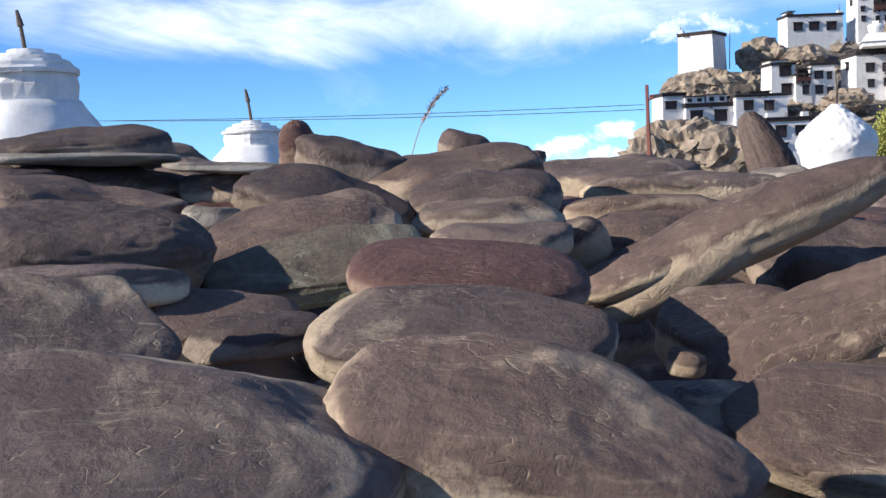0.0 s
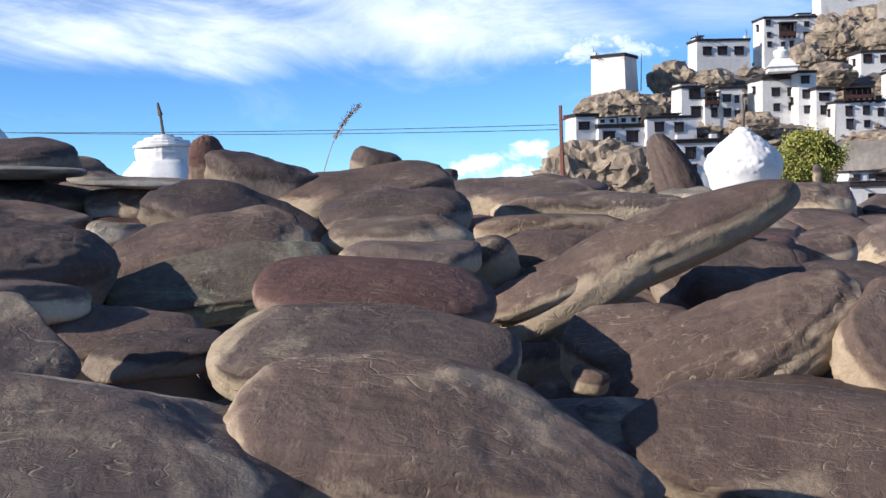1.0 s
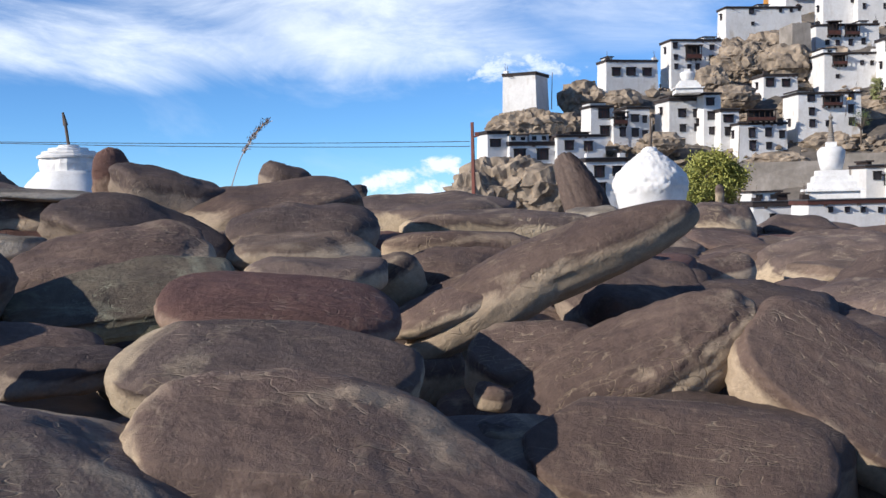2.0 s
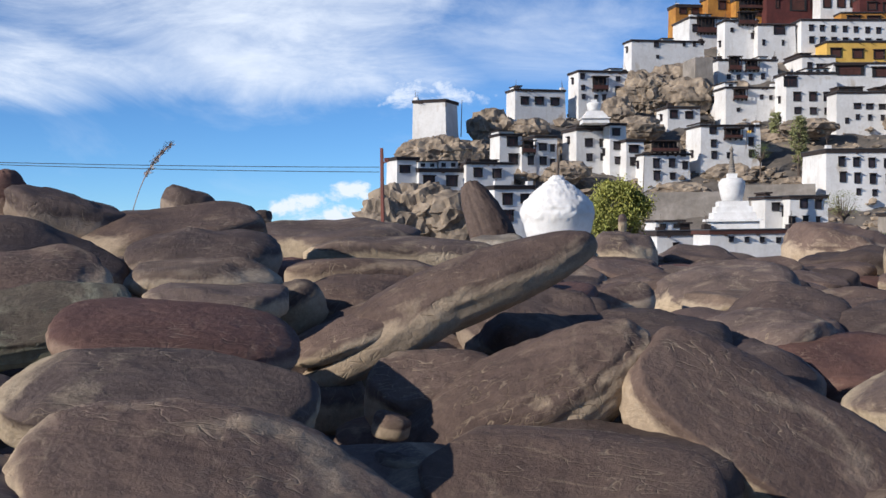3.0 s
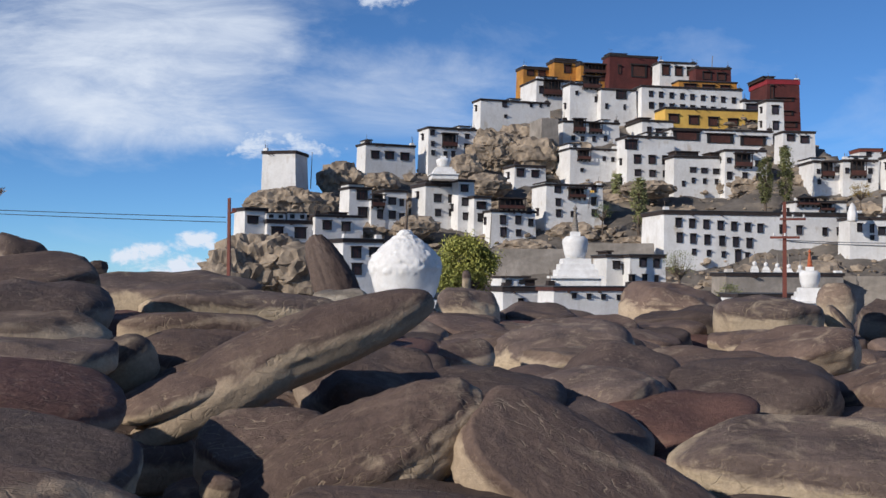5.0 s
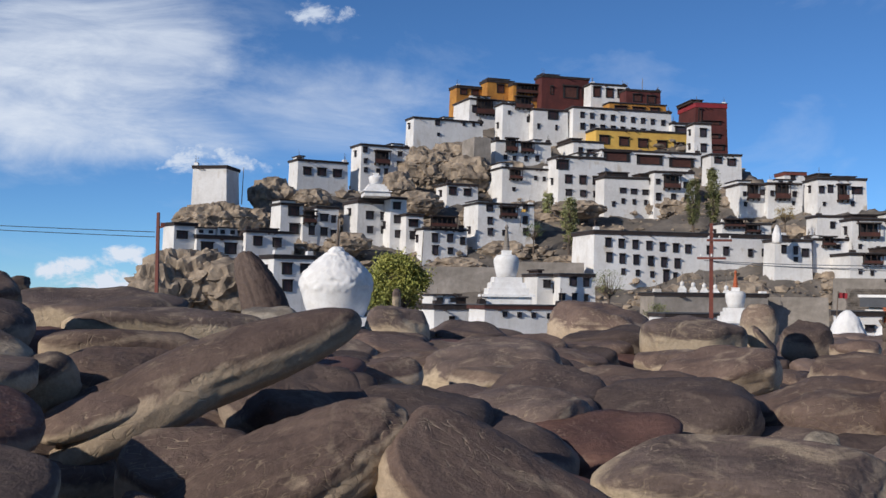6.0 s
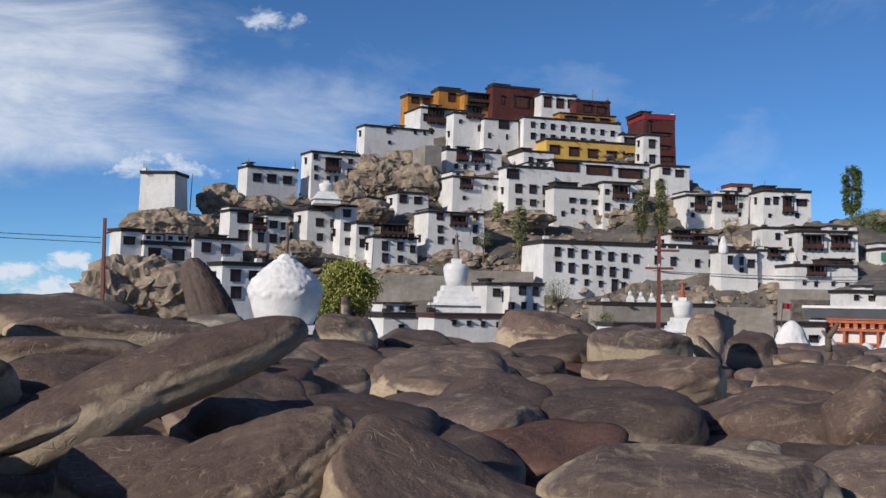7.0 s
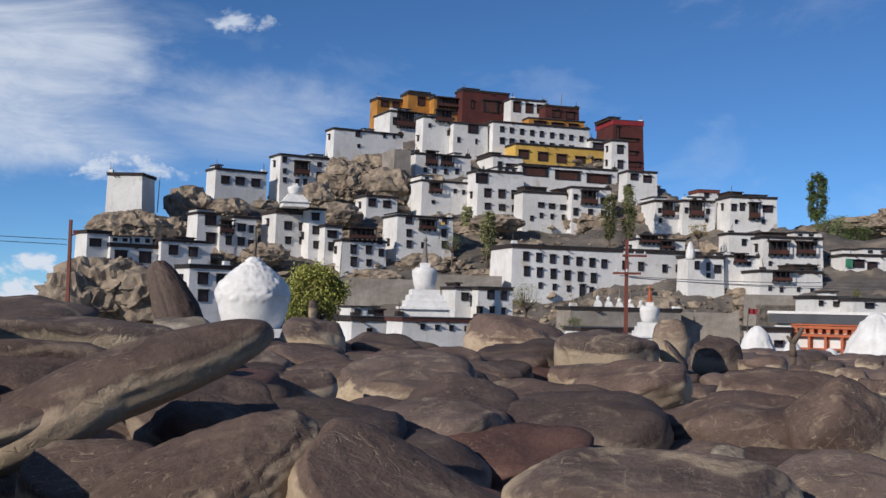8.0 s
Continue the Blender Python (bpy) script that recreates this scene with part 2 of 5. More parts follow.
def balcony(parent, x, z, w, h, lean):
    """A boxed timber balcony on brackets, open above its parapet."""
    d = 0.75 + lean
    n = max(2, int(w / 0.7))
    bm = bmesh.new()
    box(bm, x - w / 2, x + w / 2, -d, 0.02, z, z + 0.12)
    bal = part("balcony", bm, DARK_TIMBER, parent, "dark timber balcony")
    bm = bmesh.new()
    box(bm, x - w / 2, x + w / 2, -d, -d + 0.08, z + 0.12, z + 0.36 * h)
    part("parapet", bm, WOOD_RED, bal, "carved red-brown parapet")
    for i in range(n + 1):
        px = x - w / 2 + 0.06 + (w - 0.12) * i / n
        bm = bmesh.new()
        box(bm, px - 0.045, px + 0.045, -d + 0.005, -d + 0.085, z + 0.36 * h, z + h)
        part("post", bm, DARK_TIMBER, bal)
        bm = bmesh.new()
        box(bm, px - 0.06, px + 0.06, -d * 0.7, 0.02, z - 0.28, z - 0.005)
        part("bracket", bm, DARK_TIMBER, bal)
    bm = bmesh.new()
    box(bm, x - w / 2 - 0.15, x + w / 2 + 0.15, -d - 0.2, 0.02, z + h, z + h + 0.18)
    part("canopy", bm, ROOF_DARK, bal)
    # a black panel on the wall paints the shade inside the balcony
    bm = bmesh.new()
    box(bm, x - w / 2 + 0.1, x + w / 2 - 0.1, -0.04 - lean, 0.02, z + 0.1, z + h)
    part("opening", bm, FRAME_AND_SHADE_BLACK, bal)


def house(x, y, z, yaw, w, dp, h, label="", at=(), bays=(), attic=(), wall=None, foot=5.5, band=0.3, style="", cap=None):
    """A flat-roofed house: battered wall, dark brushwood cornice, windows with black surrounds. Its front faces -y before the turn;
    (x, y, z) is the middle of the front's foot. foot: how far the walls go on down into the slope.
    at: windows (x, z, width, height) on the front; bays: timber balconies likewise; attic: low rooftop rooms (x, width, height)."""
    root = thing("house", pose(x, y, z, 0, 0, yaw), label, "house", "houses on the hill")
    rng = random.Random(int(abs(x * 31 + y * 17 + z * 7)))
    k = 0.024 * (h + foot)
    t = h - 0.1

    def lean(q):   # how far the battered wall stands forward at this height
        return k * (1 - (q + foot) / (t + foot))
    bm = bmesh.new()
    box(bm, -w / 2 - k, w / 2 + k, -k, dp, -foot, t, k)
    bmesh.ops.subdivide_edges(bm, edges=bm.edges[:], cuts=5, use_grid_fill=True)
    for v in bm.verts:   # hand-laid walls are never quite true
        p = v.co * 0.5 + Vector((x, y, z))
        v.co += Vector((noise.noise(p), noise.noise(p + Vector((9, 0, 0))), 0)) * 0.05
    part("wall", bm, wall or WHITEWASH, root)
    if band:
        bm = bmesh.new()
        o = 0.13
        # the cornice runs round the roof, with the flat roof sunk behind it
        for x0, x1, y0, y1 in ((-w / 2 - o, w / 2 + o, -o, 0.35), (-w / 2 - o, w / 2 + o, dp - 0.35, dp + o),
                               (-w / 2 - o, -w / 2 + 0.35, 0.35, dp - 0.35), (w / 2 - 0.35, w / 2 + o, 0.35, dp - 0.35)):
            box(bm, x0, x1, y0, y1, h - band, h)
        cor = part("cornice", bm, cap or ROOF_DARK, root, "" if cap else "dark brushwood cornice")
        bm = bmesh.new()
        o = 0.2
        box(bm, -w / 2 - o, w / 2 + o, -o, dp + o, h, h + 0.08)
        part("coping", bm, GREY_SLATE, cor)
        # raised parapet corners and a bundle of brushwood with sticks
        for q in (-w / 2 + 0.4, w / 2 - 0.4):
            if w > 4 and rng.random() < 0.55:
                bm = bmesh.new()
                up = rng.uniform(0.2, 0.5)
                box(bm, q - 0.35, q + 0.35, 0.0, 0.7, h + 0.08, h + 0.08 + up, 0.04)
                part("parapet_corner", bm, rng.choice((ROOF_DARK, WHITEWASH)), root)
                bm = bmesh.new()
                for _ in range(3):
                    a = Vector((q + rng.uniform(-0.2, 0.2), rng.uniform(0.2, 0.5), h + up))
                    rod(bm, a, a + Vector((rng.uniform(-0.2, 0.2), rng.uniform(-0.2, 0.2), rng.uniform(0.5, 1.3))), 0.03, 0.015, 5)
                part("brushwood_stick", bm, BARK, root)
        # water spouts under the roof
        for _ in range(2 if w > 5 else 0):
            q = rng.uniform(-w / 2 + 0.6, w / 2 - 0.6)
            bm = bmesh.new()
            box(bm, q - 0.06, q + 0.06, -0.5, 0.1, h - band - 0.14, h - band - 0.02)
            part("water_spout", bm, DARK_TIMBER, root)
    for ax, aw, ah in attic:
        if ah < 0.2:
            continue
        bm = bmesh.new()
        y0 = rng.uniform(0.45, 0.8)
        box(bm, ax - aw / 2, ax + aw / 2, y0, max(dp - 0.5, y0 + 1.5), h + 0.082, h + ah, 0.02)
        room = part("roof_room", bm, rng.choice((wall or WHITEWASH, wall or WHITEWASH, DARK_TIMBER)), root)
        bm = bmesh.new()
        box(bm, ax - aw / 2 - 0.15, ax + aw / 2 + 0.15, y0 - 0.2, max(dp - 0.4, y0 + 1.6), h + ah, h + ah + 0.16)
        part("roof_edge", bm, ROOF_DARK, room)
        if ah > 0.5 and aw > 1.2:
            for q in range(int(aw / 1.2)):
                # solid black panels in place of the rooms' shaded interior
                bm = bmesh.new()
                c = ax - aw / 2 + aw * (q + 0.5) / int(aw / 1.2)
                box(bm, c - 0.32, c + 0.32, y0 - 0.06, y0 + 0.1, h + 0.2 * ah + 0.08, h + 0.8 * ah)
                part("opening", bm, FRAME_AND_SHADE_BLACK, room)
    for wx, wz, ww, wh in at:
        add_window(root, wx, -0.03 - lean(wz), wz, ww, wh, style)
    n = max(1, int(dp / 3.2))   # a few small openings in the side walls
    for r in range(max(1, int(h / 2.6)) if not wall and at else 0):
        for c in range(n):
            zc = h - band - 1.6 - 2.5 * r
            for s in (-1, 1):
                if zc > 0.3 and rng.random() < 0.4:
                    add_window(root, s * (w / 2 + 0.03 + lean(zc)), dp * (c + 0.5) / n, zc, 0.6, 0.9, style, s * 90)
    for bx, bz, bw, bh in bays:
        balcony(root, bx, bz, bw, bh, lean(bz))
    return root


# ---- ground: one sheet, rising to the monastery hill ----
def hill(az, d):
    """Height of the ground at a bearing (degrees) and distance."""
    top = np.interp(az, [c[0] for c in CREST], [c[1] for c in CREST])
    el = (d - 140) / 9
    peak = 140 + 9 * top
    if d <= peak:
        z = d * math.tan(radians(max(el, -2.6)))
    else:
        z = peak * math.tan(radians(top)) - (d - peak) * 0.35
    return max(z, -5.3) + EYE_Z


EYE_Z = 1.75
CREST = [
    (-60, -2.6), (9.6, -2.6), (10.2, 0.5), (11.2, 3.2), (12.2, 4.6), (14.5, 3.9), (16.0, 5.0), (18.0, 5.4), (20.5, 6.2),
    (22.5, 7.6), (26, 9.0), (31, 9.2), (36, 8.4), (38.5, 7.6), (40.5, 5.8), (43, 4.8), (45, 4.2), (48, 3.6), (52, 3.8), (70, 3.0), (180, -2.6),
]


def build_ground():
    bm = bmesh.new()
    azs = [-180 + 12 * i for i in range(14)] + [-12 + 0.3 * i for i in range(240)] + [60 + 12 * i for i in range(10)]
    ds = [0.01, 6, 14, 25, 40, 60, 80, 100, 115, 125, 132] + [136 + 1.25 * i for i in range(96)] + [262, 275, 300, 340, 420, 600, 1000, 2000, 4500]
    rings = []
    for d in ds:
        ring = []
        for az in azs:
            z = hill(az, d) if d > 60 else 0.0 + (d / 60) ** 2 * (hill(az, 60.0))
            if d > 420:
                z = EYE_Z - 5.3
            n = Vector((math.sin(radians(az)) * d, math.cos(radians(az)) * d, 0))
            if 130 < d < 300 and 8 < az < 60:
                z += -2.2 * min(1, max(0, (46 - az) / 2)) + 1.6 * noise.noise(n * 0.10) + 1.5 * (0.4 - abs(noise.noise(n * 0.22))) + 0.8 * (0.4 - abs(noise.noise(n * 0.6))) + 0.35 * noise.noise(n * 1.7)
            ring.append(bm.verts.new((n.x, n.y, z)))
        rings.append(ring)
    for a, b in zip(rings, rings[1:]):
        for i in range(len(azs)):
            j = (i + 1) % len(azs)
            bm.faces.new((a[i], b[i], b[j], a[j]))
    bmesh.ops.recalc_face_normals(bm, faces=bm.faces)
    ob = new("ground", mesh_of("ground", bm, GROUND, True))
    tagged(ob, "dry stony ground rising to a bare rocky hill", "ground", kind="structure")


build_ground()


# ---- kinds of far things ----
def chorten(x, y, z, yaw, kind, r, h, label, spire=0.0, red=False, deep=2.5):
    root = thing("chorten", pose(x, y, z, 0, 0, yaw + 8), label, "chorten", "chortens")
    seed = x + y
    bm = bmesh.new()
    if kind == "bulb":
        box(bm, -r * 1.05, r * 1.05, -r * 1.05, r * 1.05, -1.6, -0.02, 0.05)
        part("plinth", bm, CHORTEN_WHITE, root)
        bm = bmesh.new()
        prof = [(0.74, 0), (0.80, 0.06), (0.90, 0.2), (0.97, 0.34), (1.0, 0.45), (0.97, 0.55), (0.86, 0.64), (0.70, 0.73), (0.50, 0.82), (0.34, 0.88), (0.22, 0.93), (0.17, 0.97), (0.08, 1.0)]
        fine_prof = []
        for (r0, z0), (r1, z1) in zip(prof, prof[1:]):
            for k in range(4):
                fine_prof.append((r * (r0 + (r1 - r0) * k / 4), h * (z0 + (z1 - z0) * k / 4)))
        lathe(bm, fine_prof, 110, 0.035, seed)
        for v in bm.verts:
            if v.co.z > h * 0.35:
                v.co += Vector((v.co.x, v.co.y, 0)).normalized() * (0.06 * abs(noise.noise(v.co * 3.0)) + 0.05 * noise.noise(v.co * 8.0)) * r
        part("dome", bm, CHORTEN_WHITE, root, "lumpy flaking lime-washed dome", True)
        bm = bmesh.new()
        rod(bm, (0, 0, h), (0.05, 0, h + 0.35 * r), 0.07, 0.04)
        rod(bm, (0.05, 0, h + 0.35 * r), (0.02, 0, h + 0.85 * r), 0.05, 0.02)
        part("finial", bm, BARK, root, "weathered wooden finial")
    elif kind == "stepped":
        bm.free()
        zz, q = -deep, r
        for i, (k, dz) in enumerate(((1.0, deep + h * 0.12), (1.12, h * 0.05), (0.88, h * 0.13), (0.75, h * 0.12), (0.62, h * 0.11))):
            bm = bmesh.new()
            box(bm, -q * k, q * k, -q * k, q * k, zz, zz + dz, 0.02 * r)
            part("step", bm, CHORTEN_WHITE, root)
            zz += dz + 0.004
        bm = bmesh.new()
        hd = h - zz
        lathe(bm, [(0.42 * r, zz), (0.50 * r, zz + hd * 0.3), (0.56 * r, zz + hd * 0.7), (0.55 * r, zz + hd * 0.85), (0.40 * r, zz + hd)], 32, 0.02, seed)
        part("dome", bm, CHORTEN_WHITE, root, "", True)
        bm = bmesh.new()
        box(bm, -0.2 * r, 0.2 * r, -0.2 * r, 0.2 * r, h + 0.003, h + 0.2 * r)
        part("harmika", bm, CHORTEN_WHITE, root)
        if spire:
            bm = bmesh.new()
            s0 = h + 0.2 * r
            prof = []
            for i in range(9):
                k = i / 9
                prof += [(0.17 * r * (1 - 0.65 * k), s0 + spire * 0.75 * k), (0.13 * r * (1 - 0.65 * k), s0 + spire * 0.75 * (k + 0.07))]
            prof += [(0.05 * r, s0 + spire * 0.78), (0.10 * r, s0 + spire * 0.85), (0.05 * r, s0 + spire * 0.92), (0.01, s0 + spire)]
            lathe(bm, prof, 16)
            part("spire", bm, ORANGE if red else PLASTER, root, "red ringed spire" if red else "pale grey ringed spire")
    elif kind == "crown":
        lathe(bm, [(r, -1.5), (r, 0), (0.97 * r, h * 0.2), (0.92 * r, h * 0.34), (0.80 * r, h * 0.46), (0.66 * r, h * 0.56), (0.60 * r, h * 0.62)], 48, 0.07, seed)
        part("dome", bm, CHORTEN_WHITE, root, "", True)
        zz = h * 0.62
        for k, dz in ((0.56, 0.20), (0.60, 0.05), (0.52, 0.05), (0.38, 0.05), (0.20, 0.04)):
            bm = bmesh.new()
            lathe(bm, [(k * r, zz), (k * r * 1.02, zz + dz * h * 0.6), (k * r * 0.97, zz + dz * h)], 28, 0.12, seed + zz)
            part("crown_step", bm, CHORTEN_WHITE, root)
            zz += dz * h + 0.003
        bm = bmesh.new()
        rod(bm, (0, 0, zz - 0.1), (-0.07 * spire, 0, zz + spire * 0.6), 0.07, 0.06)
        rod(bm, (-0.07 * spire, 0, zz + spire * 0.6), (-0.14 * spire, 0, zz + spire), 0.11, 0.05)
        part("stick", bm, BARK, root, "dark weathered stick with rags")
    else:
        lathe(bm, [(r, -1.0), (r, 0), (0.93 * r, h * 0.16), (0.78 * r, h * 0.42), (0.60 * r, h * 0.66), (0.42 * r, h * 0.84), (0.22 * r, h * 0.95), (0.08 * r, h)], 48, 0.08, seed)
        bmesh.ops.subdivide_edges(bm, edges=bm.edges[:], cuts=2, use_grid_fill=True)
        for v in bm.verts:
            v.co += Vector((v.co.x, v.co.y, 0)).normalized() * r * (0.08 * noise.noise(v.co * 1.8) + 0.04 * noise.noise(v.co * 5.0))
        part("dome", bm, CHORTEN_WHITE, root, "", True)
    return root


def pole(x, y, z, h, arms, label):
    root = thing("utility_pole", pose(x, y, z, 0, 0, -30), label, "pole")
    bm = bmesh.new()
    box(bm, -0.11, 0.11, -0.11, 0.11, -2, h, 0.03)
    part("mast", bm, RUST, root)
    for i in range(arms):
        bm = bmesh.new()
        q = h - 0.9 - 0.95 * i
        if arms == 1:
            rod(bm, (0.05, 0, q), (0.42, 0, q + 0.1), 0.06)
        else:
            box(bm, -0.75 + 0.5 * (1 - i), 0.75 + 0.3 * (1 - i), -0.17, -0.11, q - 0.06, q + 0.06)
        arm = part("crossarm", bm, RUST, root)
        for k in range(3):
            bm = bmesh.new()
            xx = -0.55 + 0.55 * k + 0.4 * (1 - i) if arms > 1 else 0.2 + 0.1 * k
            lathe(bm, [(0.03, q + 0.06), (0.07, q + 0.1), (0.04, q + 0.16), (0.06, q + 0.2), (0.02, q + 0.24)], 8)
            bmesh.ops.translate(bm, verts=bm.verts, vec=(xx, -0.14 if arms > 1 else 0, 0.06 if arms == 1 else 0))
            part("insulator", bm, WHITEWASH if arms > 1 else RUST, arm)
    return root


def cable(a, b, sag, mat, r, label):
    a, b = Vector(a), Vector(b)
    bm = bmesh.new()
    n = 24
    pts = [a.lerp(b, i / n) - Vector((0, 0, sag * 4 * (i / n) * (1 - i / n))) for i in range(n + 1)]
    rings = []
    side = (b - a).cross(Vector((0, 0, 1))).normalized()
    for p in pts:
        rings.append([bm.verts.new(p + side * r * math.cos(k * 1.2566) + Vector((0, 0, r * math.sin(k * 1.2566)))) for k in range(5)])
    for p, q in zip(rings, rings[1:]):
        for k in range(5):
            bm.faces.new((p[k], p[(k + 1) % 5], q[(k + 1) % 5], q[k]))
    tagged(new("overhead_cable", mesh_of("overhead_cable", bm, mat)), label, "cable", "overhead cables")


def tree(x, y, z, h, r, leaf, label, kind="round", n=1500):
    """A trunk with limbs, and a crown of small leaf clumps set along the limbs, with gaps."""
    rng = random.Random(int(x * 13 + y * 7) + 5)
    root = thing("tree", pose(x, y, z, 0, 0, rng.uniform(0, 360)), label, "tree", "trees")
    bm = bmesh.new()
    low = 0.22 if kind == "round" else 0.12
    rod(bm, (0, 0, -3.2), (0, 0, h * low), 0.05 * h ** 0.8, 0.04 * h ** 0.8)
    tips = []
    if kind == "tall":
        rod(bm, (0, 0, h * low), (0, 0, h * 0.95), 0.04 * h ** 0.8, 0.02)
        for i in range(70):
            t = low + (0.97 - low) * i / 70
            an, k = rng.uniform(0, 6.28), r * (0.45 + 0.9 * math.sin(math.pi * min(1, (t - low + 0.06) / (1.15 - low))) ** 0.8)
            e = Vector((math.cos(an) * k * 0.8, math.sin(an) * k * 0.8, h * min(1.0, t + 0.09)))
            rod(bm, (0, 0, h * t), e, 0.03, 0.01, 4)
            tips.append((Vector((e.x * 0.7, e.y * 0.7, e.z)), r * 0.32, h * 0.05))
        tips.append((Vector((0, 0, h * 0.96)), r * 0.25, h * 0.05))
    else:
        for i in range(30):
            an, up = rng.uniform(0, 6.28), rng.uniform(-0.2, 1.0)
            k = r * math.sqrt(max(0.05, 1 - up * up * 0.85)) * rng.uniform(0.4, 0.88)
            e = Vector((math.cos(an) * k, math.sin(an) * k, h * (0.52 + 0.42 * up)))
            mid = Vector((e.x * 0.4, e.y * 0.4, h * (low + 0.15)))
            rod(bm, (0, 0, h * low), mid, 0.03 * h ** 0.8, 0.02 * h ** 0.8, 5)
            rod(bm, mid, e, 0.02 * h ** 0.8, 0.01, 5)
            tips.append((e, r * 0.27, h * 0.11))
    part("trunk", bm, BARK, root)
    bm = bmesh.new()
    size = 0.024 * r + 0.02 if kind == "round" else 0.07 * r + 0.05
    for i in range(n):
        c, sr, sh = rng.choice(tips)
        p = c + Vector((rng.gauss(0, sr * 0.55), rng.gauss(0, sr * 0.55), rng.gauss(0, sh * 0.6)))
        u = Vector((rng.gauss(0, 1), rng.gauss(0, 1), rng.gauss(0, 1))).normalized()
        w = u.orthogonal().normalized() * size * rng.uniform(0.5, 1.0)
        u = u * size * rng.uniform(0.9, 1.8)
        bm.faces.new([bm.verts.new(p + q) for q in (-u, w, u, -w)])
    part("crown", bm, leaf, root)
    return root


def crag(x, y, z, r, h, yaw, seed, label):
    """A craggy rock mass with ledges and clefts."""
    bm = bmesh.new()
    bmesh.ops.create_icosphere(bm, subdivisions=5 if r > 4.5 else 4, radius=1.0)
    s = Vector((seed * 5.1, seed * 2.3, seed * 9.7))
    for v in bm.verts:
        p = v.co.copy()
        ridge = 1 - abs(noise.noise(p * 1.6 + s)) * 2
        fine = 1 - abs(noise.noise(Vector((p.x * 5, p.y * 5, p.z * 3)) + s)) * 2
        k = 0.82 + 0.22 * ridge + 0.12 * fine + 0.10 * noise.noise(p * 11 + s)
        v.co = Vector((p.x * r, p.y * r * 0.8, p.z * h)) * k
        v.co.z += 0.10 * h * math.sin(v.co.z / h * 9 + 3 * noise.noise(p * 2 + s))
    ob = new("rock_outcrop", mesh_of("rock_outcrop", bm, CRAG))
    ob.matrix_world = pose(x, y, z, 0, 0, yaw)
    tagged(ob, label, "rock", "rock outcrops of the hill")


def gate_hall(x, y, z, yaw, w, h):
    """A low hall with a slate-grey roof band over an orange timber front."""
    root = thing("gate_hall", pose(x, y, z, 0, 0, yaw), "low white hall with orange timber front, grey roof band", "building")
    bm = bmesh.new()
    box(bm, -w / 2, w / 2, 0.3, 6, -3, h * 0.78)
    part("wall", bm, WHITEWASH, root)
    bm = bmesh.new()
    box(bm, -w / 2, -w / 2 + w * 0.13, -0.25, 0.297, -3, h * 0.74)
    part("pier", bm, WHITEWASH, root)
    bm = bmesh.new()
    box(bm, -w / 2 - 0.3, w / 2 + 0.3, -0.5, 6.3, h * 0.785, h * 0.95)
    part("roof_band", bm, GREY_SLATE, root, "slate-grey roof band")
    bm = bmesh.new()
    box(bm, -w / 2 - 0.4, w / 2 + 0.4, -0.6, 6.4, h * 0.953, h)
    part("coping", bm, WHITEWASH, root, "white coping")
    x0 = -w / 2 + w * 0.14
    for k, (z0, z1, yy) in enumerate(((0.70, 0.745, -0.42), (0.755, 0.78, -0.48), (0.56, 0.61, -0.2), (0.33, 0.36, -0.15), (0.12, 0.15, -0.15))):
        bm = bmesh.new()
        box(bm, x0, w / 2, yy, 0.28, h * z0, h * z1)
        part("beam", bm, ORANGE, root, "orange painted beam")
    n = 14
    for i in range(n):
        xx = x0 + (w / 2 - x0) * (i + 0.5) / n
        bm = bmesh.new()
        box(bm, xx - 0.16, xx + 0.16, -0.40, 0.28, h * 0.625, h * 0.69)
        part("bracket", bm, ORANGE, root)
    for i in range(8):
        xx = x0 + (w / 2 - x0) * i / 7
        bm = bmesh.new()
        box(bm, xx - 0.1, xx + 0.1, -0.19, 0.28, -0.5, h * 0.555)
        part("post", bm, ORANGE, root)
    return root


def rubble_wall(x, y, z, yaw, w, h):
    bm = bmesh.new()
    rng = random.Random(4)
    for r in range(9):
        for c in range(26):
            cx, cz = -w / 2 + w * (c + 0.5 * (r % 2)) / 26, h * (r + 0.5) / 9
            k = rng.uniform(0.8, 1.1)
            box(bm, cx - w / 56 * k, cx + w / 56 * k, -rng.uniform(0.1, 0.3), 0.6, cz - h / 19, cz + h / 19 * k, 0.03)
    box(bm, -w / 2, w / 2, 0, 0.58, -1.5, h * 0.98)
    ob = new("rubble_wall", mesh_of("rubble_wall", bm, RUBBLE))
    ob.matrix_world = pose(x, y, z, 0, 0, yaw)
    tagged(ob, "dry-stone rubble retaining wall", "wall", kind="structure")


def flagpole(x, y, z, h, flag, label):
    root = thing("flagpole", pose(x, y, z, 1.5, 2.5, -20), label, "pole")
    bm = bmesh.new()
    rod(bm, (0, 0, -1.0), (0, 0, h), 0.012 * h + 0.03, 0.006 * h + 0.02, 6)
    part("pole", bm, PLASTER if not flag else BARK, root)
    if flag:
        bm = bmesh.new()
        n = 8
        cols = []
        for i in range(n + 1):
            xx = 0.55 * i / n
            yy = 0.05 * math.sin(i * 1.3)
            cols.append([bm.verts.new((xx + 0.04, yy + dy, zz)) for dy, zz in ((0, h - 0.1), (0.01, h - 0.1), (0.01, h - 0.45), (0, h - 0.45))])
        for a, b in zip(cols, cols[1:]):
            for k in range(4):
                bm.faces.new((a[k], a[(k + 1) % 4], b[(k + 1) % 4], b[k]))
        bm.faces.new(cols[0])
        bm.faces.new(cols[-1][::-1])
        part("flag", bm, flag, root, "small weathered cloth flag")


